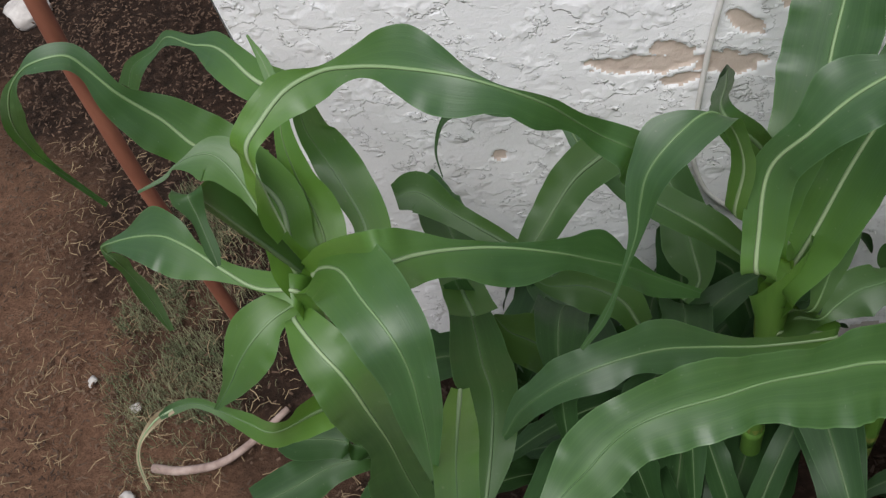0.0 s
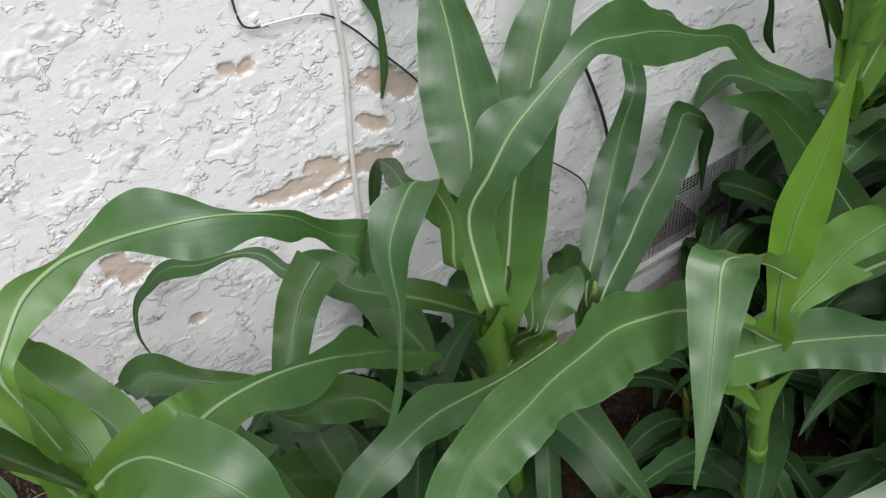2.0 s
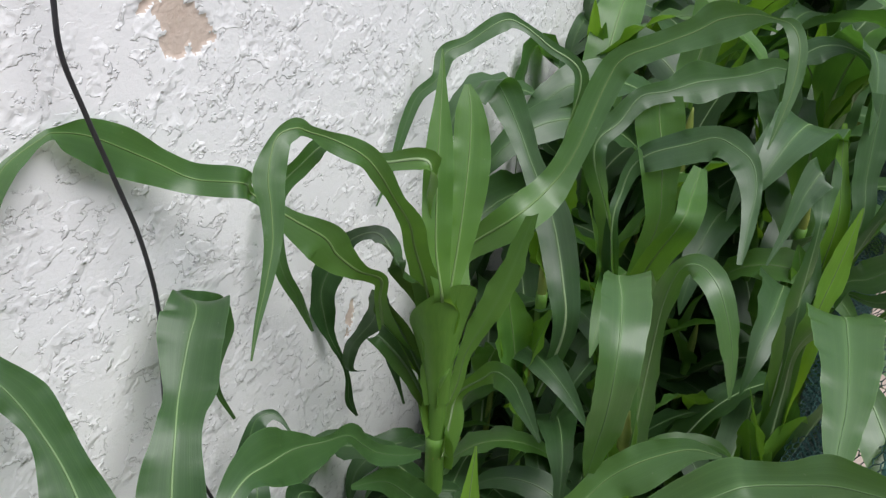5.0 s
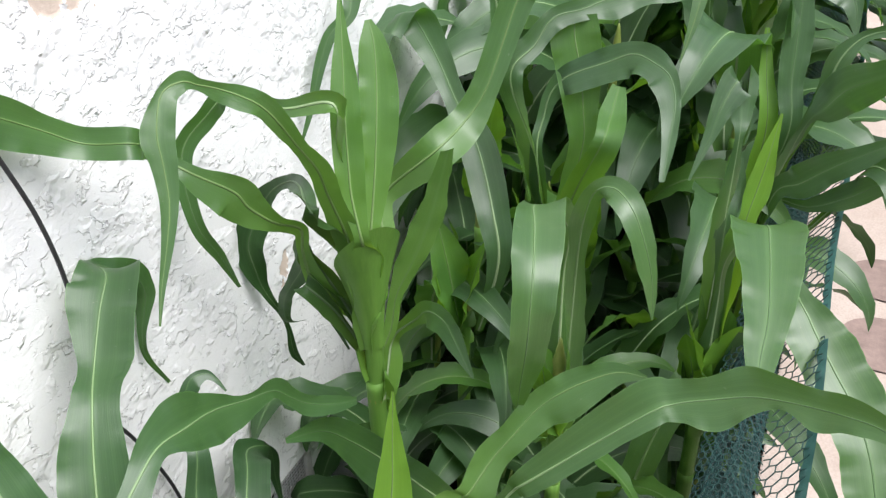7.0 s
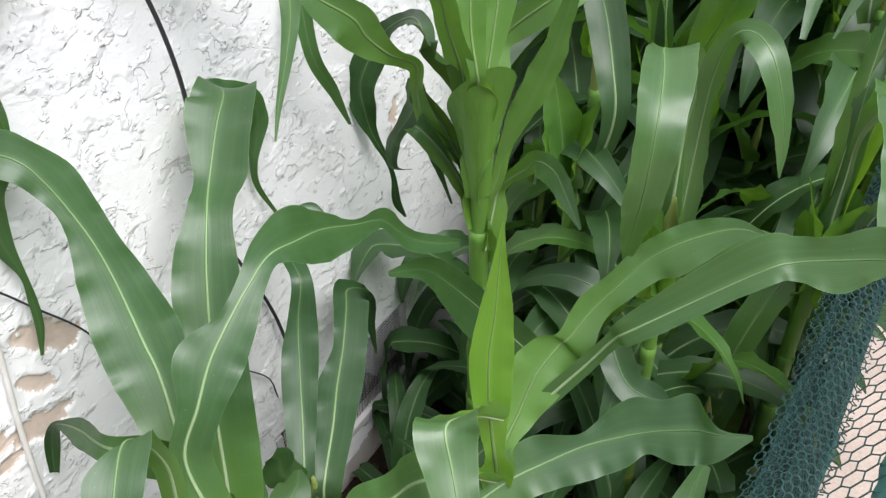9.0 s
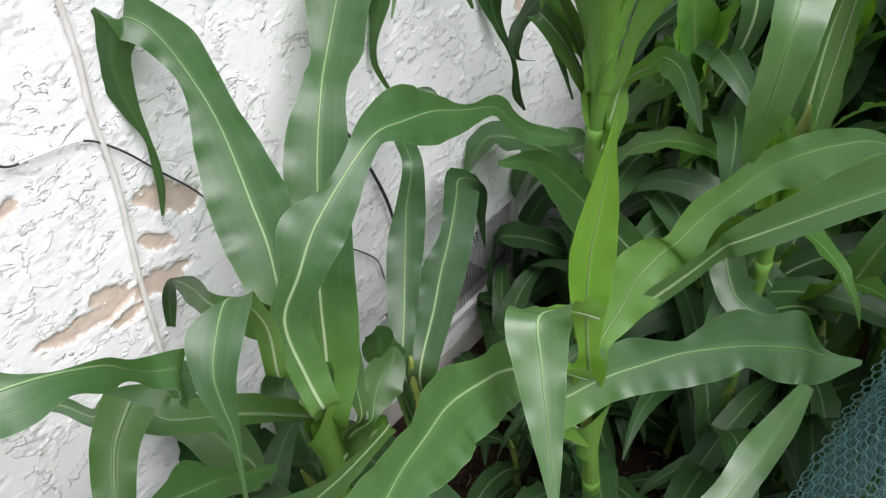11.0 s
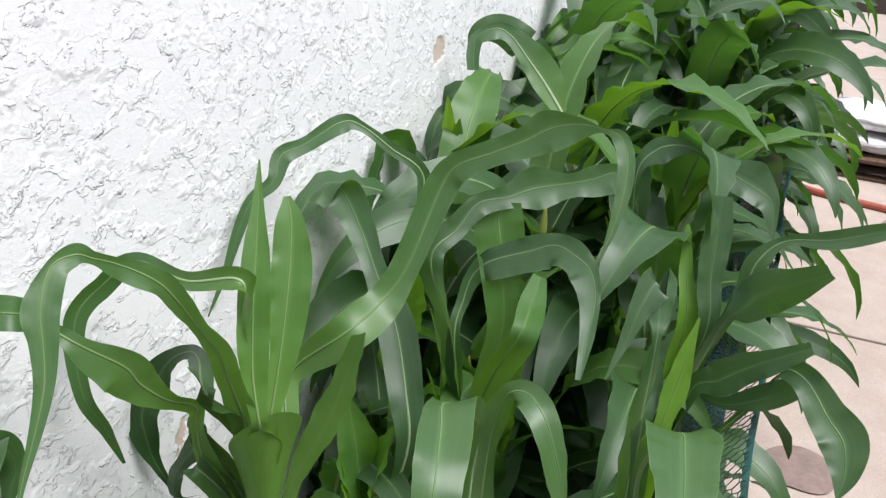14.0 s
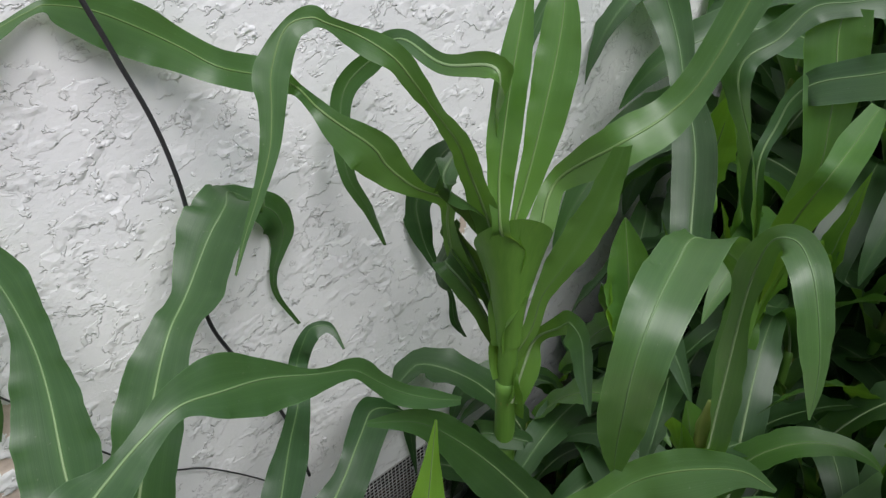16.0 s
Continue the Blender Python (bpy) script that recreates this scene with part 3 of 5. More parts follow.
def funnel(plant, x, y, z0, z1, r0, r1, slit):
    """The uppermost sheath: a sheet rolled round the whorl, open along one side and cut slanting at its rim."""
    n, w = 16, 28
    vs = []
    for i in range(n):
        q = i / (n - 1)
        r = r0 + (r1 - r0) * q**1.8
        for j in range(w):
            a = slit + math.radians(24 * q) + (2 * math.pi - math.radians(48 * q)) * j / (w - 1)
            rim = 0.5 - 0.5 * math.cos(a - slit)
            z = z0 + (z1 - z0) * q * (0.45 + 0.55 * rim)
            k = r * (1 + 0.04 * math.sin(3 * a + 5 * q))
            vs.append((x + k * math.cos(a) - plant.location[0], y + k * math.sin(a) - plant.location[1], z))
    fs = [(i * w + j, i * w + j + 1, (i + 1) * w + j + 1, (i + 1) * w + j) for i in range(n - 1) for j in range(w - 1)]
    uv = [(j / (w - 1), 0.10 + 0.2 * i / (n - 1)) for i in range(n) for j in range(w)]
    part("sheath", mesh_of("sheath", vs, fs, SHEATH, uv=uv), plant, "broad yellow-green sheath open at the whorl")


def grown_leaf(plant, kind, x, y, z, heading, length, width, rise, fall, rng, lean=0.0):
    """A free leaf: leaves the stalk upwards, arches over and hangs, with a turn of the blade on its way."""
    n = 26
    s = np.linspace(0, 1, n)
    pitch = np.radians(rise) - np.radians(rise + fall) * s ** rng.uniform(1.1, 1.7)
    hd = np.radians(heading) + rng.uniform(-0.5, 0.5) * s**2
    d = np.stack([np.cos(pitch) * np.cos(hd), np.cos(pitch) * np.sin(hd), np.sin(pitch)], 1)
    pos = np.array([x, y, z]) + np.vstack([[0, 0, 0], np.cumsum((d[1:] + d[:-1]) / 2 * length / (n - 1), axis=0)])
    pos[:, 2] = np.maximum(pos[:, 2], 0.02 + 0.01 * s)
    pos[:, 1] = np.minimum(pos[:, 1], -0.012 - 0.03 * s * rng.rand())
    half = width / 2 * np.clip(0.55 + s * 2.6, 0, 1) * np.clip((1 - s) * 2.3, 0, 1) ** 0.75
    side = np.stack([-np.sin(hd), np.cos(hd), 0 * hd], 1)
    t = unit(np.gradient(pos, axis=0))
    turn = np.radians(rng.uniform(-70, 70)) * s**1.5 + np.radians(rng.uniform(-12, 12))
    side = side * np.cos(turn)[:, None] + np.cross(t, side) * np.sin(turn)[:, None]
    COUNT[0] += 1
    return blade(plant, kind, pos, half, side, plant.location, 0.17 + 0.7 * (1 - step(0.0, 0.16, s)), seed=COUNT[0], ripple=1.3, across=6, start=0.17)


def grown_plant(key, x, y, height, seed, leaves=9, low=0.18, size=1.0, spear=True, shade=0.4, broad=1.0):
    """A whole corn plant that stands further off or lower than the ones in front."""
    rng = np.random.RandomState(seed)
    root = corn_plant(key, x, y, height, (rng.uniform(-0.03, 0.03), rng.uniform(-0.03, 0.03)), 0.012 * size)
    plane = rng.uniform(0, 180)
    for i in range(leaves):
        s = i / (leaves - 1)
        z = height * (low + (1 - low) * s) - 0.01
        heading = plane + 180 * (i % 2) + rng.uniform(-35, 35)
        # blades below this share of the height get the shade-coloured copy
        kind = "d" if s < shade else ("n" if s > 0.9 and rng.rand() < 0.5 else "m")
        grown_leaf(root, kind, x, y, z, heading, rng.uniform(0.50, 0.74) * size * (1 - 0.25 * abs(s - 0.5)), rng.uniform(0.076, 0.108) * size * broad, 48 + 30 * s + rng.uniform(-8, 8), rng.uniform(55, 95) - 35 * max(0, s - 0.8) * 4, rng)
    if spear:
        for i in range(2):
            grown_leaf(root, "y" if i else "n", x, y, height - 0.08, rng.uniform(0, 360), rng.uniform(0.24, 0.34), 0.055, 84, -70, rng)
    return root


# the plants in front, each on its own stalk
corn_plant("B", -0.612, -0.345, 0.82, (0.0, -0.01), 0.014)
corn_plant("D", -0.170, -0.258, 0.57, (0.0, 0.0), 0.015)
corn_plant("F", 0.100, -0.488, 0.60, (-0.042, 0.008), 0.0135)
corn_plant("E", 0.01, -0.225, 0.55, (0.0, 0.0), 0.012, "slender dark green corn plant close to the wall")
corn_plant("P", 0.395, -0.255, 0.90, (0.0, -0.01), 0.0175, "tallest corn plant with an upright bright green whorl")
corn_plant("L", 0.425, -0.532, 0.86, (0.0, 0.0), 0.013)
corn_plant("N", -0.075, -0.705, 0.46, (0.0, 0.0), 0.012)
corn_plant("R", 0.68, -0.70, 0.68, (0.0, 0.0), 0.015)
corn_plant("K", 1.0, -0.70, 0.74, (0.0, 0.0), 0.014)
corn_plant("O", 0.62, -0.30, 0.74, (0.03, 0.0), 0.013)
corn_plant("Q", 0.86, -0.24, 0.88, (0.0, 0.0), 0.013)
corn_plant("V", 0.71, -0.42, 0.76, (0.0, 0.0), 0.015)
corn_plant("U", 1.24, -0.56, 0.9, (0.0, 0.0), 0.013)
corn_plant("T", 1.60, -0.30, 0.95, (0.0, 0.0), 0.013)
frond(plants['B'], 'm', [(-0.602, -0.342, 1.036, 15, 12, -39, -17), (-0.587, -0.330, 1.051, 16, 13, -38, -27), (-0.563, -0.315, 1.066, 15, 22, -48, -41), (-0.533, -0.310, 1.075, 4, 20, -73, -52), (-0.507, -0.314, 1.078, 14, 9, -96, -50), (-0.486, -0.320, 1.080, 26, 11, -105, -42), (-0.467, -0.328, 1.082, 31, 20, -109, -37), (-0.445, -0.337, 1.083, 20, 30, -111, -35)], [(-0.423, -0.343, 1.079, 6, 30, -112, -31), (-0.399, -0.345, 1.066, 2, 18, -115, -31), (-0.373, -0.339, 1.040, 6, 20, -140, -37), (-0.356, -0.323, 1.003, 8, 9, -138, -33), (-0.337, -0.308, 0.966, 14, 14, -135, -35), (-0.313, -0.306, 0.944, 18, 21, -152, -31), (-0.310, -0.268, 0.896, 20, 33, -121, -33), (-0.282, -0.274, 0.875, 6, 6, -127, -30)])
frond(plants['B'], 'm', [(-0.588, -0.366, 0.905, 22, 14, 67, 19), (-0.551, -0.398, 0.948, 32, 34, 51, 15), (-0.524, -0.438, 0.964, 28, 37, 36, 11), (-0.502, -0.467, 0.956, 28, 31, 29, 8), (-0.493, -0.484, 0.931, 24, 22, 18, -1), (-0.492, -0.501, 0.894, 19, 17, 12, -5), (-0.494, -0.512, 0.861, 13, 10, 11, -7), (-0.496, -0.527, 0.827, 3, 2, 8, -6)])
frond(plants['B'], 'm', [(-0.636, -0.281, 0.907, 26, 20, -133, -21), (-0.676, -0.260, 0.939, 34, 19, -131, -21), (-0.700, -0.253, 0.962, 35, 23, -131, -18), (-0.716, -0.247, 0.989, 25, 32, -126, -15), (-0.730, -0.248, 1.013, 14, 27, -123, -18), (-0.739, -0.250, 1.034, 8, 20, -128, -16), (-0.750, -0.247, 1.057, 11, 10, -126, -14), (-0.761, -0.246, 1.074, 12, 14, -97, -24)], [(-0.784, -0.253, 1.078, 11, 12, -78, -21), (-0.804, -0.254, 1.070, 2, 5, -70, -28), (-0.830, -0.252, 1.047, 6, 14, -19, -39), (-0.854, -0.246, 1.009, 8, 12, 26, -17), (-0.871, -0.231, 0.961, 6, 8, 34, -3), (-0.890, -0.205, 0.906, 4, 4, 54, 11), (-0.883, -0.187, 0.821, 4, 2, 56, 12)])
frond(plants['B'], 'm', [(-0.620, -0.195, 0.950, 23, 14, -126, -40), (-0.659, -0.166, 0.950, 20, 22, -134, -32), (-0.691, -0.130, 0.954, 16, 26, -137, -27), (-0.714, -0.108, 0.951, 16, 22, -121, -32), (-0.742, -0.095, 0.947, 10, 5, -115, -30), (-0.772, -0.078, 0.948, 7, 10, -95, -41), (-0.796, -0.077, 0.932, 6, 6, -66, -38), (-0.830, -0.075, 0.914, 9, 16, -40, -42), (-0.849, -0.077, 0.888, 12, 12, -19, -32)])
frond(plants['B'], 'm', [(-0.585, -0.246, 0.794, 12, 28, 24, 5), (-0.611, -0.193, 0.816, 17, 33, 25, 8), (-0.628, -0.168, 0.837, 16, 34, 17, 16), (-0.637, -0.159, 0.869, 10, 30, 3, 3), (-0.632, -0.158, 0.908, 8, 18, 0, -4), (-0.631, -0.165, 0.949, 4, 12, 12, 0)])
frond(plants['B'], 'n', [(-0.616, -0.322, 0.842, 8, 6, -15, -21), (-0.605, -0.299, 0.854, 24, 22, 3, -11), (-0.612, -0.274, 0.876, 24, 26, 18, 3), (-0.621, -0.255, 0.903, 16, 18, 14, 5), (-0.626, -0.236, 0.934, 8, 13, 7, -2), (-0.624, -0.216, 0.961, 5, 8, 6, -2), (-0.630, -0.191, 0.986, 5, 6, 16, 6), (-0.643, -0.169, 1.006, 1, 1, 22, 10)])
frond(plants['B'], 'm', [(-0.621, -0.359, 0.867, 16, 14, -101, -31), (-0.660, -0.352, 0.867, 18, 2, -114, -34), (-0.693, -0.333, 0.874, 10, 12, -129, -32), (-0.723, -0.313, 0.882, 10, 31, -128, -32), (-0.750, -0.298, 0.887, 24, 35, -117, -32), (-0.770, -0.291, 0.885, 29, 31, -100, -31), (-0.794, -0.287, 0.881, 12, 22, -91, -26), (-0.820, -0.285, 0.874, 5, 10, -88, -21), (-0.840, -0.281, 0.862, 2, 10, -17, -29), (-0.839, -0.279, 0.837, 7, 12, 22, -1), (-0.845, -0.271, 0.806, 6, 8, 23, -4), (-0.851, -0.266, 0.755, 10, 10, 31, -4), (-0.856, -0.271, 0.681, 2, 4, 26, -5)])
frond(plants['B'], 'm', [(-0.625, -0.346, 0.829, 13, 14, -60, -19), (-0.650, -0.364, 0.837, 24, 14, -54, -27), (-0.673, -0.382, 0.829, 28, 28, -36, -32), (-0.693, -0.395, 0.811, 17, 27, -21, -33), (-0.709, -0.407, 0.791, 8, 18, -11, -38), (-0.729, -0.424, 0.773, 2, 2, 5, -50)])
frond(plants['B'], 'm', [(-0.631, -0.371, 0.842, 9, 18, 37, -5), (-0.606, -0.404, 0.839, 24, 27, 39, 7), (-0.584, -0.425, 0.819, 32, 27, 31, 8), (-0.577, -0.433, 0.769, 33, 27, 32, 1), (-0.578, -0.430, 0.683, 24, 20, 23, -2), (-0.592, -0.416, 0.563, 48, 22, 19, -3), (-0.605, -0.402, 0.410, 48, 27, 18, -3)])
leaf(plants['B'], 'm', [(-0.500, -0.391, 0.714, 8, 0, -10), (-0.485, -0.477, 0.796, 17, 3, -8), (-0.476, -0.528, 0.839, 16, 2, -12), (-0.466, -0.578, 0.869, 14, 3, -12)])
frond(plants['B'], 'm', [(-0.683, -0.430, 0.727, 22, 20, -148, -52), (-0.707, -0.426, 0.742, 14, 13, -141, -44), (-0.730, -0.419, 0.758, 7, 6, -129, -33), (-0.753, -0.415, 0.772, 6, 5, -104, -35), (-0.772, -0.423, 0.778, 6, 6, -74, -40), (-0.782, -0.432, 0.781, 3, 3, -61, -38)])
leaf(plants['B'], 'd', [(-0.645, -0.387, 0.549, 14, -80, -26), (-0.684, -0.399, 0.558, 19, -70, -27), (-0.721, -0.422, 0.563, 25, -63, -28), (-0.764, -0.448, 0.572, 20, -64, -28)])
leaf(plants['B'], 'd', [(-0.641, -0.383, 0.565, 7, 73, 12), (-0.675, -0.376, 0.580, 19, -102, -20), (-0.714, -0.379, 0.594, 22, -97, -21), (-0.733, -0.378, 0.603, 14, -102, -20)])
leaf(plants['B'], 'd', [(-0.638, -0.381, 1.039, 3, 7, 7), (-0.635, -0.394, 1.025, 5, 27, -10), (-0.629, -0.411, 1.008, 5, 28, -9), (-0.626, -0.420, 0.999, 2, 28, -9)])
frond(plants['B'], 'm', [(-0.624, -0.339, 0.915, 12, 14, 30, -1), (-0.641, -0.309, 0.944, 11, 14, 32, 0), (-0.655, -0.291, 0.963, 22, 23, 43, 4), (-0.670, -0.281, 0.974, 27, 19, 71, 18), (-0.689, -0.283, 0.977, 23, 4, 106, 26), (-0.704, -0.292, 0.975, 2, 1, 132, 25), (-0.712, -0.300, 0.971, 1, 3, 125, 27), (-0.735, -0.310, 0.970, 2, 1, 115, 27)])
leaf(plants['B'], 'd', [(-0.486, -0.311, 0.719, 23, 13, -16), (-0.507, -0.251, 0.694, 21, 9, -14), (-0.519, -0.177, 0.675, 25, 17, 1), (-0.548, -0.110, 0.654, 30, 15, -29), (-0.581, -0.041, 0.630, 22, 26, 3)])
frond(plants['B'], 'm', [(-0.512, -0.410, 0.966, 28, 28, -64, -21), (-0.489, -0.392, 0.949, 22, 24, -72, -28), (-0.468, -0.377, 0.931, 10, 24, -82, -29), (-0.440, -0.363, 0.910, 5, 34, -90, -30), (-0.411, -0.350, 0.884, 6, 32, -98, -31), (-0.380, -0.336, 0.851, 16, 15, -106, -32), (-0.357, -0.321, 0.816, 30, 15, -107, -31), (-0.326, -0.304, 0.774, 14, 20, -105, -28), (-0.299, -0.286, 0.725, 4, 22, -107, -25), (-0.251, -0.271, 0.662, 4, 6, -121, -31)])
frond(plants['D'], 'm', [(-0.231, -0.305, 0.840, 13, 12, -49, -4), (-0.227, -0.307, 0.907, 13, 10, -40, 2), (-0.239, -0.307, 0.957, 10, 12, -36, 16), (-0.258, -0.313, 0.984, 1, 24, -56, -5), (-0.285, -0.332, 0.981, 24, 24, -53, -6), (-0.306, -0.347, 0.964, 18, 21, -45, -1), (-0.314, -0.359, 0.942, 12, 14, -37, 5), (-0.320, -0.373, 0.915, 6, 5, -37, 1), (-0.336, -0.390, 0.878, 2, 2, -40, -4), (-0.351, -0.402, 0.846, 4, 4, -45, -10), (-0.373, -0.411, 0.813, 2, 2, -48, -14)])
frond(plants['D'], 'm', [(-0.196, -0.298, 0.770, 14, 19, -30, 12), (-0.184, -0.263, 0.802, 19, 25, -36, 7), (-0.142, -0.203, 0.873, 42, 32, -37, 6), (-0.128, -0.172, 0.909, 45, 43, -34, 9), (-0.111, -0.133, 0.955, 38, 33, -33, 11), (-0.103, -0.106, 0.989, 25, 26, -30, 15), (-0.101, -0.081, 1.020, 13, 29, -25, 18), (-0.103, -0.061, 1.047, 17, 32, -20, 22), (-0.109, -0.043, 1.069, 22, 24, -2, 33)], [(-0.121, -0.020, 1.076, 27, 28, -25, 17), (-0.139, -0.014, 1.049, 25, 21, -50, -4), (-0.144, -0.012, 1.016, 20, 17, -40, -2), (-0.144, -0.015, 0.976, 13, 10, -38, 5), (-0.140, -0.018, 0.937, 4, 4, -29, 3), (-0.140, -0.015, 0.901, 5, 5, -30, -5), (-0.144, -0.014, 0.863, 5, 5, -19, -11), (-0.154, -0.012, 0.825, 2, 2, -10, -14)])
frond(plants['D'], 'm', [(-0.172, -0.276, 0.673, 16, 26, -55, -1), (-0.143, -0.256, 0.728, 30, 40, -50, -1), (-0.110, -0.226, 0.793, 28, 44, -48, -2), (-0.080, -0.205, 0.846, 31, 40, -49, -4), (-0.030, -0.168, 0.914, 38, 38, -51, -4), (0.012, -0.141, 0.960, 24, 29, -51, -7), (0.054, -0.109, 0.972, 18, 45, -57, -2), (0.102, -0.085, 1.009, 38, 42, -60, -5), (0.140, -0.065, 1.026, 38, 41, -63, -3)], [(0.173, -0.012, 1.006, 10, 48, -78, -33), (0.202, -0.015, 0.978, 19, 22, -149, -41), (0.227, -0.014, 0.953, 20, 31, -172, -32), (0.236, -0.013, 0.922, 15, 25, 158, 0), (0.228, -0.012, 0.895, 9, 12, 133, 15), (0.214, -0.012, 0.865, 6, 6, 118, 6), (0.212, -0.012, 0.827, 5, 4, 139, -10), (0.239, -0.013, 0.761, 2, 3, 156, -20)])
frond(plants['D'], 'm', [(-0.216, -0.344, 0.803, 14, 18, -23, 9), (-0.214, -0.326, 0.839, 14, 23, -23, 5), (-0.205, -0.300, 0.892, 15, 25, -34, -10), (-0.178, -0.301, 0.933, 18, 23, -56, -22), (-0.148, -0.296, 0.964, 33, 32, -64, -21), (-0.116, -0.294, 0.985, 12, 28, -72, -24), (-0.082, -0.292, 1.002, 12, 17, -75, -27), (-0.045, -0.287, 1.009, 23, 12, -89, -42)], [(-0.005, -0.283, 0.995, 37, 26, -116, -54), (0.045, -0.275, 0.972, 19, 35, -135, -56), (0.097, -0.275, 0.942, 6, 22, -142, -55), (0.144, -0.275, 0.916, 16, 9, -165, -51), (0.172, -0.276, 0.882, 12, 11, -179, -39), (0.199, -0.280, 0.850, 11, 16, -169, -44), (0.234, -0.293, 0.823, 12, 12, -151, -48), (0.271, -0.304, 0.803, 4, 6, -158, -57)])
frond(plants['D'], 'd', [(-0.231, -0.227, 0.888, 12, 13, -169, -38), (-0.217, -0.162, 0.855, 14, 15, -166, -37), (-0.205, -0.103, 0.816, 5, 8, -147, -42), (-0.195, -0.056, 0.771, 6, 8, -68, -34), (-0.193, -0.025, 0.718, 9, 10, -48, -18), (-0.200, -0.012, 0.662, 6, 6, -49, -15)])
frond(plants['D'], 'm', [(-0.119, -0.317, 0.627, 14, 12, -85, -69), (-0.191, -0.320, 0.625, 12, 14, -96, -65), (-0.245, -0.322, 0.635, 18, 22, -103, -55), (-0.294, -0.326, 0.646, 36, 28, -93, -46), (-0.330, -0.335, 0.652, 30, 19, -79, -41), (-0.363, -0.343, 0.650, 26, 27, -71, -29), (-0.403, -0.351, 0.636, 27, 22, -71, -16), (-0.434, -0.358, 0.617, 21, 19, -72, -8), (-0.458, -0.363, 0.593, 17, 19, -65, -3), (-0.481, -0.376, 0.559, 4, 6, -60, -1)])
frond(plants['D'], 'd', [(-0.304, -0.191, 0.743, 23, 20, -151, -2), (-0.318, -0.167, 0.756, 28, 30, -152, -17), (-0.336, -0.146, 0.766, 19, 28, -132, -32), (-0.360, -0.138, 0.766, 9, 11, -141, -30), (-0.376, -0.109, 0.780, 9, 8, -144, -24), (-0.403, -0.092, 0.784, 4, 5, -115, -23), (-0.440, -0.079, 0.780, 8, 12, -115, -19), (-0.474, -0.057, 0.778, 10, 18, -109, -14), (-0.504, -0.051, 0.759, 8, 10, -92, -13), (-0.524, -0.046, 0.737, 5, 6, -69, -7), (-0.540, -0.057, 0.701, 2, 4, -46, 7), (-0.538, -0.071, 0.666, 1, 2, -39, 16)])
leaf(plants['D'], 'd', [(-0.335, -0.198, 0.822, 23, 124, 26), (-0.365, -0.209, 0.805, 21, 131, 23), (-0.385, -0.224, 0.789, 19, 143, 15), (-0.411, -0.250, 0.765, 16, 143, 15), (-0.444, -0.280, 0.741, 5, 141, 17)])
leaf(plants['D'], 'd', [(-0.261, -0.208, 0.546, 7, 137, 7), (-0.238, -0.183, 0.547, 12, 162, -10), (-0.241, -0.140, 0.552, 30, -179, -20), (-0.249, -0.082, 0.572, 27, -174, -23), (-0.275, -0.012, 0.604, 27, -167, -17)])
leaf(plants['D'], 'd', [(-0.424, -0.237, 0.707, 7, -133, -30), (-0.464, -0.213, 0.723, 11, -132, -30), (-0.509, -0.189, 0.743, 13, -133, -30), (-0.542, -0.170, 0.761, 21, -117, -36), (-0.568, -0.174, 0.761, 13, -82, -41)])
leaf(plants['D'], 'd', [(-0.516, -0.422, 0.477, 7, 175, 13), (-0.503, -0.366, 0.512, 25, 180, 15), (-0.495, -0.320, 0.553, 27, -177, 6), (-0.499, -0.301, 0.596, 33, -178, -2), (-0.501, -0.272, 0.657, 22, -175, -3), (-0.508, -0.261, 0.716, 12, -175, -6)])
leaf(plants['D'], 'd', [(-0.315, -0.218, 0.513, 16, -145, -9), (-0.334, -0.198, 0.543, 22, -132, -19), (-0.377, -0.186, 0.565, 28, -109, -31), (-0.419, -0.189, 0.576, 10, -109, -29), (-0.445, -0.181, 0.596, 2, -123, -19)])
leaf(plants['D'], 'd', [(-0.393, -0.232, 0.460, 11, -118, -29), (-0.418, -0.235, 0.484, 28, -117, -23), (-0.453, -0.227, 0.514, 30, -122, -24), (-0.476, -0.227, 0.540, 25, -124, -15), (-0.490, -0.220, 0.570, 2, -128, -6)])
frond(plants['F'], 'M', [(-0.047, -0.442, 0.766, 33, 36, -123, -42), (-0.091, -0.441, 0.791, 26, 44, -115, -41), (-0.141, -0.443, 0.813, 37, 48, -104, -45), (-0.187, -0.455, 0.827, 26, 48, -94, -48), (-0.231, -0.466, 0.838, 26, 34, -88, -50), (-0.267, -0.478, 0.843, 35, 32, -79, -46), (-0.303, -0.487, 0.845, 32, 34, -74, -40), (-0.334, -0.498, 0.844, 28, 29, -63, -32), (-0.355, -0.513, 0.845, 30, 28, -49, -22), (-0.374, -0.532, 0.843, 30, 27, -45, -21), (-0.389, -0.547, 0.845, 20, 22, -43, -20), (-0.404, -0.564, 0.843, 10, 14, -27, -9), (-0.409, -0.582, 0.840, 5, 6, -14, -6)])
frond(plants['F'], 'M', [(-0.044, -0.477, 0.878, 32, 34, -42, 3), (-0.069, -0.498, 0.852, 29, 26, -46, -2), (-0.093, -0.521, 0.826, 22, 19, -44, -3), (-0.116, -0.544, 0.798, 15, 12, -43, -5), (-0.140, -0.566, 0.771, 6, 5, -44, -7), (-0.163, -0.585, 0.744, 1, 1, -44, -8)])
frond(plants['F'], 'y', [(0.052, -0.477, 0.725, 11, 13, -46, 3), (0.056, -0.468, 0.794, 18, 24, -47, 0), (0.069, -0.460, 0.859, 23, 27, -50, -5), (0.080, -0.460, 0.907, 19, 20, -52, -7), (0.087, -0.459, 0.947, 12, 13, -54, -5), (0.092, -0.459, 0.984, 6, 6, -57, -5), (0.097, -0.459, 1.019, 1, 1, -59, -4)])
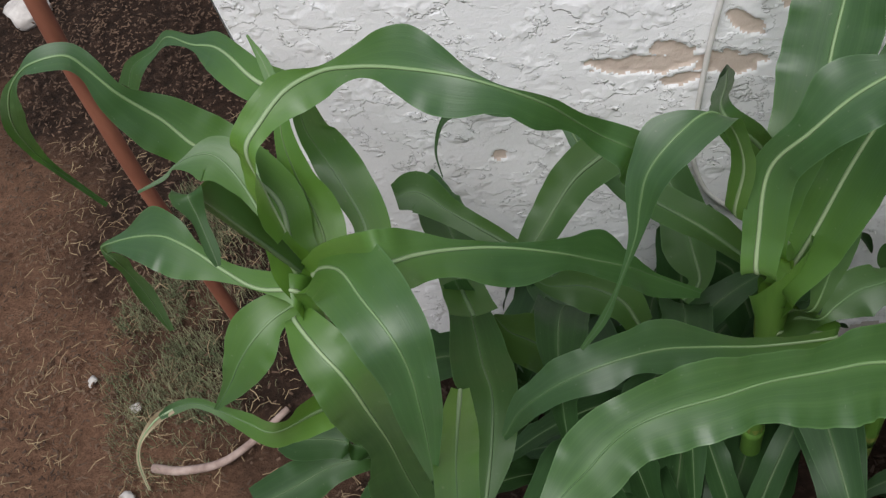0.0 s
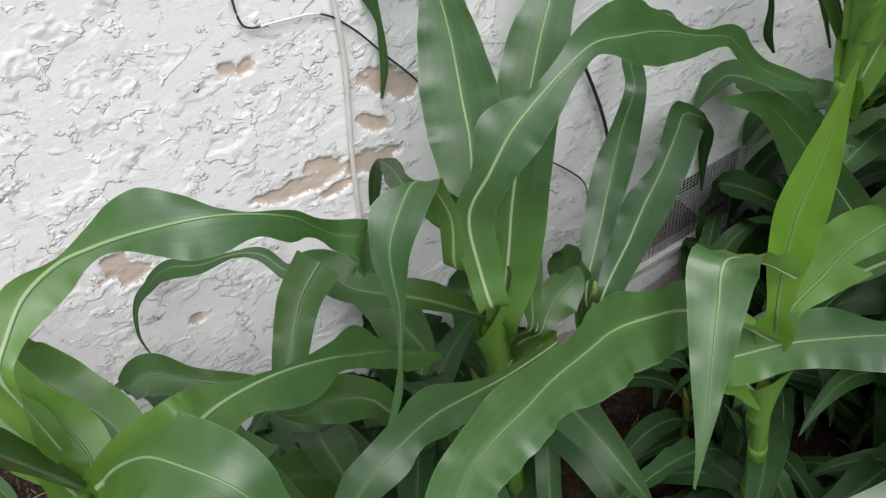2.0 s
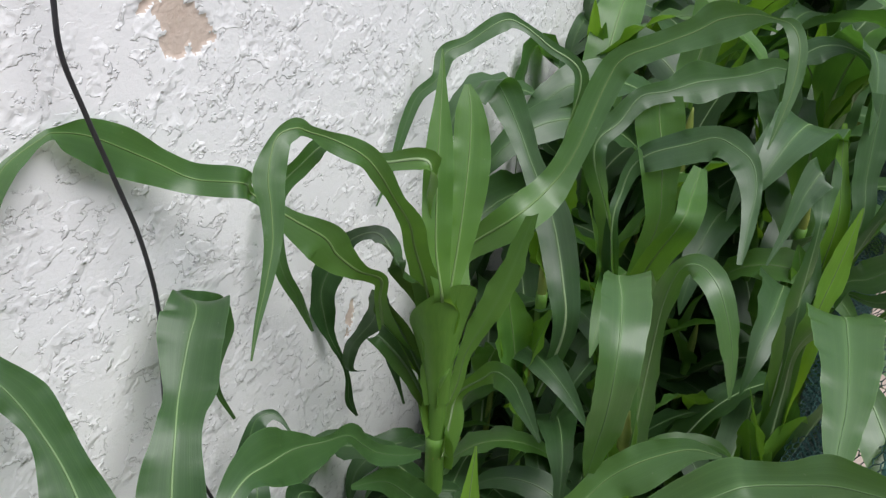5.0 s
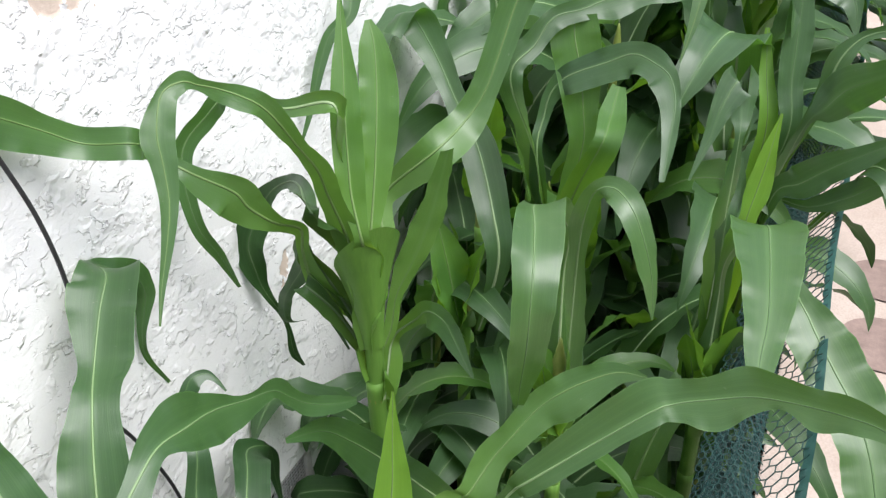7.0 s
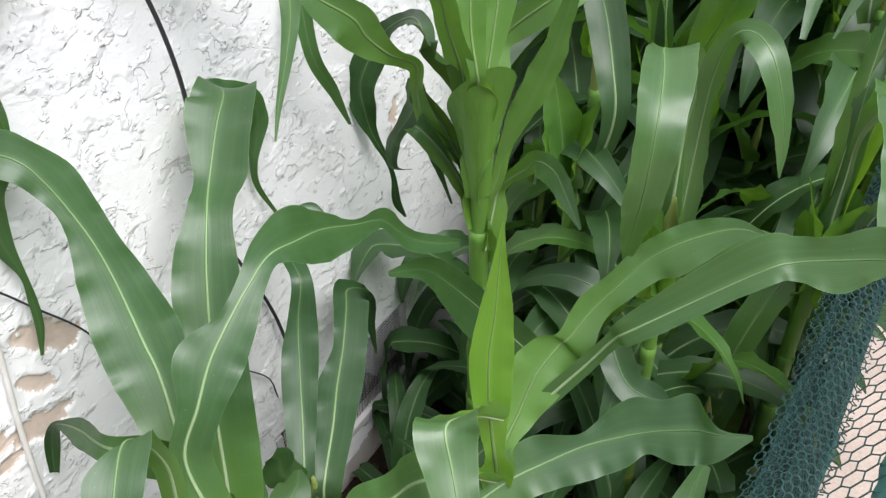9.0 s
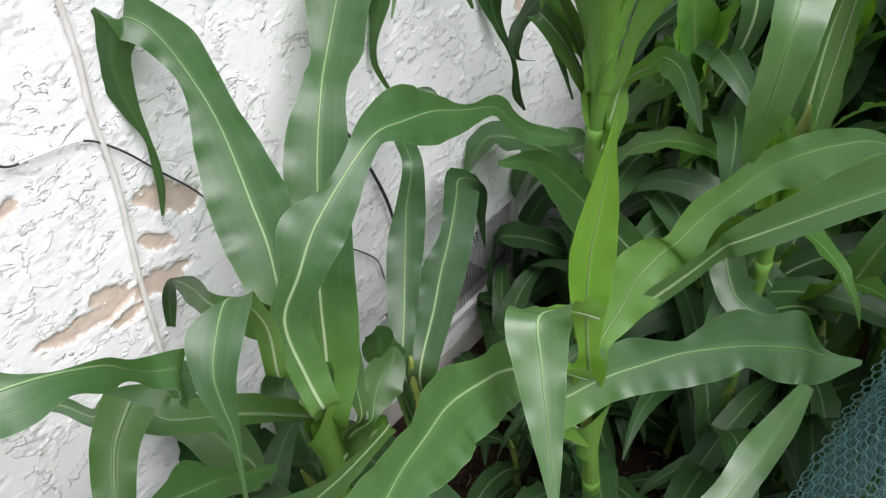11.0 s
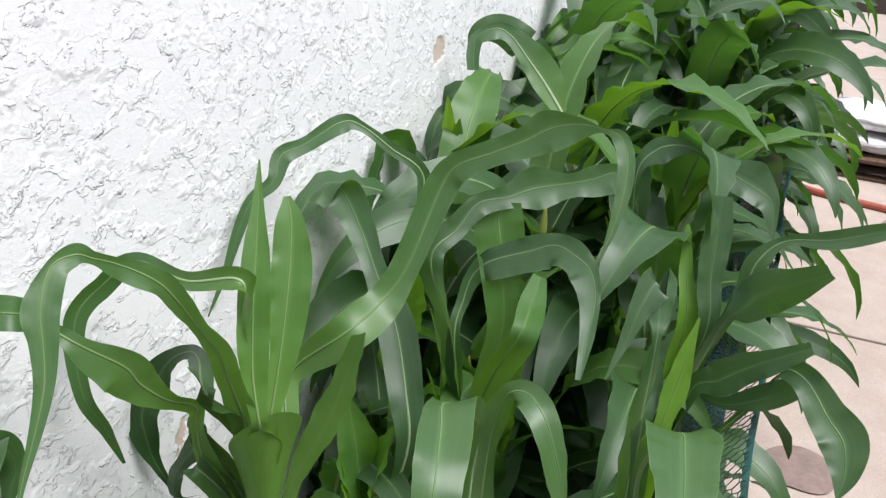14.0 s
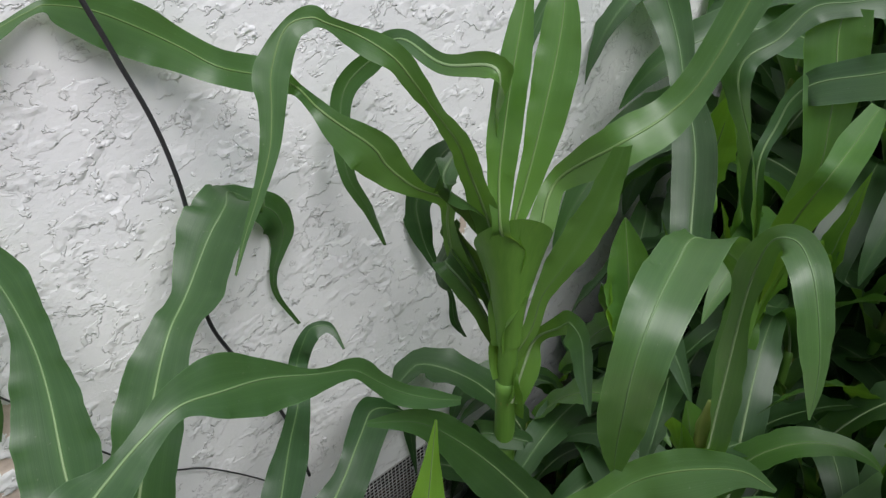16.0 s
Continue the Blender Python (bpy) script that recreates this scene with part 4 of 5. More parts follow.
frond(plants['F'], 'p', [(0.086, -0.471, 0.691, 15, 12, -69, -25), (0.120, -0.474, 0.724, 38, 25, -69, -24), (0.151, -0.477, 0.757, 38, 38, -74, -29), (0.185, -0.490, 0.785, 27, 29, -76, -38), (0.188, -0.499, 0.797, 15, 32, -82, -34), (0.217, -0.514, 0.827, 23, 19, -85, -33), (0.239, -0.533, 0.855, 19, 20, -91, -34), (0.262, -0.553, 0.883, 20, 26, -98, -37), (0.275, -0.575, 0.904, 21, 34, -113, -42), (0.288, -0.602, 0.922, 20, 28, -124, -47), (0.299, -0.635, 0.938, 12, 15, -150, -51), (0.295, -0.668, 0.945, 2, 2, -173, -49)])
frond(plants['F'], 'M', [(0.114, -0.463, 0.685, 7, 6, -85, -37), (0.147, -0.498, 0.736, 12, 11, -87, -35), (0.171, -0.530, 0.786, 12, 10, -87, -32), (0.183, -0.554, 0.829, 10, 10, -93, -33), (0.186, -0.575, 0.854, 19, 16, -111, -40), (0.235, -0.677, 0.943, 37, 16, -112, -43), (0.254, -0.706, 0.955, 28, 20, -132, -50)], [(0.261, -0.742, 0.968, 25, 34, -145, -51), (0.261, -0.777, 0.984, 33, 19, -152, -54), (0.253, -0.807, 0.996, 26, 9, -162, -59), (0.245, -0.838, 1.004, 20, 23, -166, -63), (0.236, -0.862, 1.011, 22, 17, -176, -67), (0.229, -0.893, 1.012, 14, 12, 147, -62), (0.215, -0.922, 1.003, 4, 4, 133, -52)])
frond(plants['F'], 'm', [(0.004, -0.445, 0.626, 31, 31, -104, -34), (0.029, -0.464, 0.643, 32, 34, -108, -33), (0.069, -0.491, 0.663, 33, 30, -113, -35), (0.103, -0.522, 0.679, 36, 34, -118, -38), (0.134, -0.553, 0.694, 16, 40, -123, -42), (0.156, -0.583, 0.704, 36, 36, -130, -44), (0.171, -0.609, 0.714, 45, 25, -136, -43), (0.179, -0.634, 0.725, 37, 37, -143, -43), (0.186, -0.664, 0.737, 42, 40, -156, -39), (0.180, -0.687, 0.751, 8, 32, -155, -43), (0.185, -0.722, 0.764, 2, 4, -161, -27)])
frond(plants['N'], 'M', [(-0.086, -0.661, 0.565, 42, 36, -83, -11), (-0.046, -0.660, 0.585, 39, 38, -87, -13), (0.004, -0.664, 0.602, 26, 34, -92, -14), (0.056, -0.670, 0.614, 20, 22, -93, -12), (0.108, -0.675, 0.622, 26, 18, -92, -13), (0.167, -0.676, 0.621, 20, 17, -90, -12), (0.241, -0.674, 0.617, 8, 9, -90, -24)])
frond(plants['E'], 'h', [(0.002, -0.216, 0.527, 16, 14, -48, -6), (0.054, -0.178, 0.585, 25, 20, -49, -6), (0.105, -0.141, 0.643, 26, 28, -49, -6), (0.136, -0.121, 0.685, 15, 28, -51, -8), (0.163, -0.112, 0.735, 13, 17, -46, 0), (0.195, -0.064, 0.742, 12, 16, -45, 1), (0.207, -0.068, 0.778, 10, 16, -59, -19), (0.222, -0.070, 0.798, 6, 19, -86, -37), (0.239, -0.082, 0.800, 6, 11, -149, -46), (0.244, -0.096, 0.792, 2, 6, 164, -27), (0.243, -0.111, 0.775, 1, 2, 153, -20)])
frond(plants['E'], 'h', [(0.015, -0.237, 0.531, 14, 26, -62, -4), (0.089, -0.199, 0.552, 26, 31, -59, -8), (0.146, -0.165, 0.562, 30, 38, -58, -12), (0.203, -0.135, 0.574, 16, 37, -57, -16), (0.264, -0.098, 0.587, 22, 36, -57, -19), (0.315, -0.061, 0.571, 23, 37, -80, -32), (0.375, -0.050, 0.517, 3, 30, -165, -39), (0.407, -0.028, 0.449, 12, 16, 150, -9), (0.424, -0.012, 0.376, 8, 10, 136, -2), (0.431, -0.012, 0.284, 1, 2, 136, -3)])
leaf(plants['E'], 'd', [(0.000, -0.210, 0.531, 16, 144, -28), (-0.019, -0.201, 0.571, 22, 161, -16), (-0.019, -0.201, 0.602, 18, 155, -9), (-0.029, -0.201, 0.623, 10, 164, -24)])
frond(plants['P'], 'm', [(0.410, -0.375, 0.462, 22, 26, 139, -34), (0.383, -0.331, 0.535, 31, 40, 152, -32), (0.338, -0.296, 0.621, 27, 44, 157, -34), (0.282, -0.279, 0.707, 27, 27, 163, -36), (0.226, -0.275, 0.776, 20, 15, -169, -47), (0.160, -0.267, 0.818, 3, 4, -137, -46)])
frond(plants['P'], 'p', [(0.389, -0.261, 0.876, 20, 21, -53, 8), (0.375, -0.259, 0.947, 21, 34, -63, 8), (0.356, -0.257, 1.008, 18, 22, -69, 10), (0.337, -0.251, 1.068, 14, 19, -71, 9), (0.317, -0.254, 1.112, 12, 20, -67, 14), (0.294, -0.246, 1.153, 9, 14, -68, 21), (0.276, -0.240, 1.186, 12, 15, -59, 28), (0.264, -0.229, 1.210, 12, 16, -38, 43), (0.252, -0.213, 1.225, 16, 13, -20, 53), (0.238, -0.194, 1.237, 14, 8, -26, 63)], [(0.222, -0.181, 1.246, 6, 8, -23, 67), (0.209, -0.172, 1.253, 12, 12, 60, 68), (0.187, -0.162, 1.246, 18, 6, 116, 32), (0.162, -0.169, 1.214, 19, 18, 131, 10), (0.150, -0.180, 1.185, 15, 13, 135, 3), (0.135, -0.191, 1.150, 10, 10, 132, 10), (0.112, -0.197, 1.113, 7, 6, 127, 16), (0.088, -0.201, 1.077, 4, 3, 128, 15), (0.068, -0.207, 1.045, 1, 1, 129, 13)])
frond(plants['P'], 'n', [(0.355, -0.283, 0.997, 10, 12, -69, 13), (0.370, -0.265, 1.046, 14, 20, -67, 8), (0.387, -0.254, 1.089, 19, 22, -66, 3), (0.409, -0.242, 1.138, 19, 22, -65, 2), (0.432, -0.231, 1.182, 16, 18, -65, 0), (0.457, -0.219, 1.230, 8, 8, -65, 1), (0.483, -0.205, 1.280, 1, 1, -66, 2)])
frond(plants['P'], 'n', [(0.372, -0.285, 0.984, 6, 10, -60, -10), (0.391, -0.282, 1.026, 10, 16, -65, -7), (0.414, -0.277, 1.073, 14, 24, -67, -4), (0.439, -0.270, 1.126, 21, 30, -67, -2), (0.462, -0.261, 1.169, 23, 28, -65, 0), (0.482, -0.250, 1.209, 20, 17, -60, 4), (0.495, -0.237, 1.235, 5, 4, -52, 5)])
frond(plants['P'], 'p', [(0.415, -0.269, 0.898, 13, 11, -54, -17), (0.446, -0.263, 0.939, 18, 18, -66, -3), (0.507, -0.234, 0.972, 14, 19, -94, -21), (0.522, -0.309, 1.047, 27, 32, -105, -37), (0.585, -0.330, 1.071, 23, 30, -89, -33), (0.619, -0.351, 1.115, 24, 18, -75, -23), (0.665, -0.372, 1.214, 24, 23, -74, -22), (0.677, -0.390, 1.251, 19, 24, -87, -46), (0.692, -0.433, 1.273, 19, 19, -106, -59)], [(0.707, -0.475, 1.295, 20, 25, -105, -56), (0.714, -0.503, 1.314, 27, 32, -105, -63), (0.721, -0.540, 1.325, 10, 23, -106, -81), (0.721, -0.573, 1.324, 2, 5, 54, -83), (0.717, -0.595, 1.319, 9, 12, 121, -44), (0.706, -0.610, 1.299, 10, 14, 110, -11), (0.688, -0.616, 1.265, 10, 12, 106, 5), (0.667, -0.615, 1.228, 7, 8, 102, 12), (0.638, -0.607, 1.176, 1, 1, 100, 14)])
frond(plants['P'], 'p', [(0.409, -0.228, 0.819, 8, 12, -65, 40), (0.391, -0.205, 0.853, 16, 19, -64, 36), (0.372, -0.188, 0.890, 9, 24, -66, 18), (0.370, -0.179, 0.947, 8, 11, -65, 4), (0.363, -0.185, 0.987, 12, 10, -48, 27), (0.326, -0.173, 1.015, 14, 14, -48, 46), (0.299, -0.158, 1.049, 28, 24, -44, 36), (0.286, -0.151, 1.076, 35, 24, -33, 42), (0.263, -0.123, 1.103, 23, 12, -17, 48), (0.251, -0.101, 1.120, 10, 10, -10, 37), (0.251, -0.065, 1.132, 10, 6, -18, 43), (0.192, -0.107, 1.178, 19, 18, 27, 56), (0.168, -0.057, 1.180, 19, 19, 10, 56)], [(0.140, -0.033, 1.204, 27, 18, -6, 52), (0.106, -0.018, 1.231, 33, 24, 3, 53), (0.070, -0.012, 1.256, 32, 19, 21, 58), (0.034, -0.012, 1.271, 18, 6, 57, 63), (0.017, -0.012, 1.271, 7, 6, 96, 28), (-0.026, -0.012, 1.259, 18, 5, 96, 12), (-0.050, -0.012, 1.238, 19, 11, 101, 12), (-0.079, -0.012, 1.212, 19, 15, 108, 14), (-0.096, -0.012, 1.183, 7, 7, 113, 10), (-0.100, -0.012, 1.166, 4, 2, 122, 2), (-0.099, -0.012, 1.134, 13, 9, 119, -2), (-0.096, -0.012, 1.107, 10, 8, 120, -3), (-0.093, -0.012, 1.080, 2, 2, 117, -3)])
leaf(plants['P'], 'm', [(0.393, -0.237, 1.163, 6, -151, -59), (0.377, -0.170, 1.151, 10, -173, -59), (0.373, -0.104, 1.164, 10, -162, -42), (0.361, -0.065, 1.132, 13, -32, -41), (0.331, -0.037, 1.084, 12, -50, -16), (0.316, -0.051, 0.993, 9, -36, 7), (0.335, -0.063, 0.934, 8, -60, 17), (0.350, -0.076, 0.871, 2, -60, 16)])
frond(plants['P'], 'p', [(0.393, -0.266, 0.749, 10, 11, -52, -25), (0.417, -0.281, 0.807, 12, 10, -46, -19), (0.427, -0.288, 0.862, 12, 12, -45, -19), (0.443, -0.308, 0.913, 25, 19, -42, -25), (0.460, -0.327, 0.972, 26, 29, -32, -19), (0.469, -0.342, 1.033, 19, 22, -24, -10), (0.469, -0.356, 1.085, 13, 11, -25, -6)])
leaf(plants['P'], 'd', [(0.378, -0.172, 0.942, 6, 96, 22), (0.410, -0.144, 0.882, 16, 87, 31), (0.428, -0.103, 0.823, 9, 93, 32), (0.451, -0.070, 0.769, 11, 94, 22), (0.476, -0.054, 0.710, 6, 116, -10), (0.530, -0.051, 0.674, 2, 106, -18)])
leaf(plants['P'], 'd', [(0.360, -0.182, 0.895, 3, -19, 36), (0.416, -0.154, 0.834, 6, -77, -5), (0.469, -0.142, 0.752, 6, -62, 8), (0.521, -0.124, 0.670, 3, -61, 6), (0.577, -0.101, 0.588, 2, -60, 6)])
leaf(plants['P'], 'd', [(0.310, -0.239, 1.058, 10, 113, 51), (0.393, -0.170, 1.034, 12, 145, -34), (0.455, -0.107, 0.995, 9, -165, -56), (0.483, -0.054, 0.953, 13, -121, -45), (0.485, -0.026, 0.912, 22, -80, -27), (0.463, -0.011, 0.862, 20, -55, -13), (0.464, -0.014, 0.815, 17, -45, 7), (0.476, -0.015, 0.765, 9, -5, 18), (0.498, -0.023, 0.708, 4, -59, 13), (0.520, -0.019, 0.654, 4, -46, 8), (0.532, -0.013, 0.590, 7, -51, 9), (0.558, -0.012, 0.537, 2, -54, 16)])
frond(plants['P'], 'm', [(0.434, -0.275, 0.779, 10, 10, -68, -39), (0.433, -0.314, 0.823, 15, 10, -94, -41), (0.420, -0.340, 0.854, 16, 22, -155, -56), (0.399, -0.375, 0.861, 16, 20, 142, -52), (0.367, -0.406, 0.856, 15, 13, 123, -45), (0.330, -0.445, 0.839, 3, 1, 123, -37)])
leaf(plants['P'], 'd', [(0.371, -0.236, 0.614, 18, -146, -46), (0.406, -0.286, 0.613, 12, -149, -47), (0.409, -0.293, 0.611, 3, -167, -45)])
frond(plants['L'], 'M', [(0.474, -0.517, 0.925, 14, 16, -57, 2), (0.458, -0.524, 1.013, 15, 16, -55, 21), (0.394, -0.501, 1.076, 16, 37, -61, -5), (0.319, -0.525, 1.093, 25, 34, -73, -8), (0.263, -0.543, 1.082, 26, 30, -64, -16), (0.236, -0.550, 1.046, 23, 27, -50, -10), (0.233, -0.548, 0.992, 23, 24, -52, -2), (0.244, -0.539, 0.932, 14, 16, -55, 1), (0.262, -0.529, 0.869, 1, 4, -58, 1)])
frond(plants['L'], 'M', [(0.412, -0.550, 0.999, 11, 10, -65, -3), (0.409, -0.555, 1.057, 19, 14, -66, -6), (0.401, -0.568, 1.103, 12, 12, -78, -19), (0.401, -0.590, 1.112, 14, 19, 158, -47), (0.386, -0.614, 1.101, 16, 20, 137, -15), (0.376, -0.631, 1.074, 14, 22, 144, -4), (0.369, -0.645, 1.038, 10, 20, 147, -1), (0.364, -0.652, 1.006, 6, 12, 146, 3), (0.358, -0.656, 0.976, 1, 1, 142, 5)])
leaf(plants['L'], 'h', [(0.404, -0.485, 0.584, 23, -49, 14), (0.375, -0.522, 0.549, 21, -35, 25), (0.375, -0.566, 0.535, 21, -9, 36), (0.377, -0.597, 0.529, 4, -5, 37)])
frond(plants['R'], 'M', [(0.667, -0.703, 0.790, 8, 10, -64, 5), (0.640, -0.706, 0.897, 10, 10, -65, -5), (0.612, -0.747, 0.978, 48, 48, -60, -6), (0.534, -0.761, 0.994, 48, 42, -81, 0), (0.466, -0.770, 0.990, 37, 36, -82, -6), (0.408, -0.777, 0.977, 31, 25, -84, -8), (0.356, -0.778, 0.965, 21, 19, -86, -10), (0.310, -0.780, 0.956, 10, 12, -86, -7)])
frond(plants['R'], 'M', [(0.695, -0.789, 0.831, 19, 17, -40, 31), (0.683, -0.820, 0.813, 38, 23, -49, 22), (0.657, -0.847, 0.785, 48, 44, -54, 14), (0.626, -0.880, 0.753, 48, 48, -55, 15), (0.591, -0.917, 0.718, 48, 48, -58, 11), (0.550, -0.945, 0.678, 48, 48, -62, 3), (0.508, -0.965, 0.632, 48, 40, -62, 2), (0.469, -0.993, 0.576, 32, 22, -59, 5)])
frond(plants['R'], 'y', [(0.691, -0.718, 0.926, 14, 16, -63, -13), (0.705, -0.726, 0.984, 20, 20, -64, -11), (0.713, -0.732, 1.034, 15, 10, -65, -10), (0.724, -0.737, 1.089, 1, 2, -62, -10)])
frond(plants['R'], 'm', [(0.677, -0.693, 0.929, 14, 14, -70, -12), (0.706, -0.693, 0.977, 14, 18, -71, -11), (0.727, -0.693, 1.014, 4, 5, -71, -10)])
frond(plants['R'], 'm', [(0.674, -0.692, 1.054, 6, 6, -68, -4), (0.690, -0.688, 1.092, 14, 16, -66, -1), (0.710, -0.677, 1.133, 24, 28, -73, -12), (0.686, -0.663, 1.106, 16, 18, -84, -21), (0.659, -0.655, 1.063, 10, 6, -84, -17), (0.626, -0.641, 1.017, 2, 1, -87, -18)])
leaf(plants['R'], 'm', [(0.667, -0.635, 0.110, 19, -76, 1), (0.729, -0.619, 0.160, 36, -75, 3), (0.764, -0.606, 0.192, 37, -68, 9), (0.802, -0.577, 0.230, 6, -63, 13)])
leaf(plants['R'], 'm', [(0.644, -0.564, 0.207, 18, -75, -1), (0.695, -0.551, 0.251, 28, -77, -1), (0.746, -0.542, 0.299, 36, -82, -6), (0.813, -0.546, 0.362, 42, -88, -11), (0.845, -0.558, 0.393, 25, -94, -17)])
frond(plants['U'], 'm', [(1.240, -0.554, 1.111, 12, 10, -107, -28), (1.258, -0.583, 1.155, 22, 32, -109, -46), (1.266, -0.625, 1.168, 12, 19, -167, -68), (1.265, -0.665, 1.159, 6, 6, 143, -57), (1.260, -0.717, 1.135, 29, 28, 142, -51), (1.256, -0.761, 1.117, 48, 31, 141, -49), (1.252, -0.802, 1.093, 16, 28, 120, -23), (1.227, -0.819, 1.033, 2, 4, 113, -6)])
frond(plants['V'], 'm', [(0.669, -0.365, 1.109, 22, 19, -77, -40), (0.710, -0.387, 1.145, 22, 14, -77, -38), (0.745, -0.403, 1.177, 14, 21, -94, -50), (0.776, -0.438, 1.184, 19, 18, -119, -60), (0.808, -0.469, 1.194, 34, 34, -119, -64), (0.842, -0.510, 1.199, 16, 22, -124, -68), (0.870, -0.540, 1.203, 22, 28, -113, -67), (0.893, -0.564, 1.211, 16, 32, -124, -71), (0.905, -0.581, 1.208, 12, 20, -179, -73)])
frond(plants['V'], 'm', [(0.695, -0.401, 0.983, 11, 9, -74, -9), (0.717, -0.403, 1.032, 10, 10, -79, -10), (0.729, -0.410, 1.069, 11, 17, -93, -25), (0.736, -0.434, 1.096, 18, 30, -121, -48), (0.752, -0.487, 1.118, 23, 32, -133, -53), (0.755, -0.522, 1.134, 19, 37, -168, -61), (0.746, -0.553, 1.129, 22, 27, 143, -45), (0.734, -0.581, 1.116, 12, 34, 119, -25), (0.704, -0.598, 1.089, 8, 24, 101, -7), (0.658, -0.603, 1.055, 10, 11, 95, -2), (0.606, -0.610, 1.018, 2, 6, 94, -4)])
frond(plants['K'], 'm', [(0.977, -0.742, 0.832, 19, 15, -103, -51), (0.973, -0.779, 0.860, 36, 28, -102, -49), (0.971, -0.816, 0.895, 31, 26, -106, -49), (0.969, -0.860, 0.929, 18, 23, -124, -49), (0.966, -0.907, 0.963, 12, 10, -133, -47)])
frond(plants['K'], 'm', [(1.000, -0.737, 0.801, 4, 6, -86, -78), (0.980, -0.800, 0.815, 16, 9, -114, -68), (0.972, -0.856, 0.849, 26, 20, -127, -50), (0.966, -0.899, 0.887, 20, 19, -131, -45), (0.958, -0.934, 0.918, 10, 6, -128, -47)])
frond(plants['K'], 'm', [(0.977, -0.768, 0.965, 8, 5, -79, -35), (0.977, -0.791, 0.998, 26, 30, -98, -34), (0.974, -0.817, 1.036, 37, 41, -112, -44), (0.956, -0.855, 1.067, 27, 31, -111, -53), (0.937, -0.902, 1.106, 17, 11, -83, -49)])
leaf(plants['K'], 'm', [(0.998, -0.797, 1.075, 16, -108, -35), (1.013, -0.831, 1.114, 7, -123, -54), (1.015, -0.899, 1.130, 14, -139, -63), (1.018, -0.967, 1.159, 12, -133, -60), (1.017, -1.018, 1.179, 2, -134, -61)])
leaf(plants['K'], 'm', [(0.981, -0.878, 0.908, 17, 146, -58), (0.958, -0.913, 0.907, 21, 120, -45), (0.918, -0.950, 0.876, 28, 113, -32), (0.889, -0.977, 0.857, 33, 102, -24), (0.857, -0.986, 0.824, 20, 84, -9), (0.832, -0.982, 0.793, 2, 78, -1)])
frond(plants['K'], 'y', [(1.005, -0.707, 0.943, 16, 19, -65, 0), (1.040, -0.689, 1.023, 14, 12, -65, 0), (1.068, -0.676, 1.089, 4, 4, -65, 0)])
frond(plants['K'], 'm', [(1.004, -0.744, 0.939, 21, 19, -66, -1), (1.033, -0.732, 1.011, 26, 20, -66, -3), (1.059, -0.726, 1.078, 25, 27, -68, -3), (1.083, -0.721, 1.145, 20, 18, -69, -3)])
frond(plants['Q'], 'm', [(0.873, -0.265, 1.150, 14, 11, 119, -52), (0.868, -0.206, 1.191, 11, 10, 134, -50), (0.859, -0.158, 1.222, 7, 10, 158, -55), (0.844, -0.127, 1.228, 14, 20, -116, -56), (0.801, -0.086, 1.195, 12, 15, -99, -48), (0.770, -0.058, 1.178, 14, 20, -80, -33), (0.745, -0.060, 1.142, 12, 12, -74, -29), (0.718, -0.038, 1.117, 10, 12, -74, -32), (0.691, -0.030, 1.073, 10, 10, -66, -18), (0.655, -0.026, 1.006, 6, 5, -66, -18), (0.620, -0.017, 0.946, 1, 1, -67, -20)])
frond(plants['Q'], 'm', [(0.951, -0.461, 1.275, 11, 8, -47, 30), (0.954, -0.428, 1.315, 22, 32, -46, 31), (0.953, -0.396, 1.350, 16, 31, -44, 34), (0.952, -0.365, 1.382, 14, 16, -36, 43), (0.945, -0.341, 1.392, 19, 10, 31, 61), (0.928, -0.315, 1.378, 16, 8, 91, 32), (0.917, -0.317, 1.354, 10, 12, 110, 0), (0.908, -0.322, 1.330, 9, 10, 112, -4)])
leaf(plants['O'], 'm', [(0.661, -0.343, 0.883, 24, -61, 10), (0.733, -0.289, 0.951, 27, -57, 14), (0.785, -0.226, 1.009, 17, -59, 24), (0.818, -0.185, 1.052, 21, -52, 21), (0.832, -0.142, 1.109, 28, -50, 30), (0.821, -0.123, 1.132, 21, -118, 12), (0.782, -0.117, 1.105, 14, -86, -20)])
leaf(plants['T'], 'm', [(1.623, -0.299, 1.117, 12, -67, 33), (1.628, -0.238, 1.201, 37, -65, 42), (1.615, -0.147, 1.270, 33, 130, -69), (1.592, -0.086, 1.255, 20, -78, -35), (1.579, -0.091, 1.181, 2, -70, 0)])
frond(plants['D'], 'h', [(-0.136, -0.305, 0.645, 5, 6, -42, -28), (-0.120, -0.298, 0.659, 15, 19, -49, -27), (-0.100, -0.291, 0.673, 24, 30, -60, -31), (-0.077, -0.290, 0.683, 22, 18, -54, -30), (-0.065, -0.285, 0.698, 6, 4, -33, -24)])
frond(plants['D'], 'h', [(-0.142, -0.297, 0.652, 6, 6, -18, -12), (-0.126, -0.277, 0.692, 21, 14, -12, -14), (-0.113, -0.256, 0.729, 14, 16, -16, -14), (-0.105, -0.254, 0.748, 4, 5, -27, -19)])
frond(plants['V'], 'n', [(0.617, -0.519, 1.052, 14, 26, -88, 2), (0.671, -0.517, 1.074, 18, 22, -84, -7), (0.731, -0.511, 1.092, 11, 10, -81, -13)])
frond(plants['V'], 'n', [(0.722, -0.465, 0.988, 23, 22, -66, 1), (0.734, -0.459, 1.047, 30, 23, -71, 4), (0.748, -0.447, 1.102, 37, 34, -73, 10), (0.761, -0.432, 1.147, 37, 40, -77, 11), (0.774, -0.427, 1.175, 30, 34, -82, 7)])
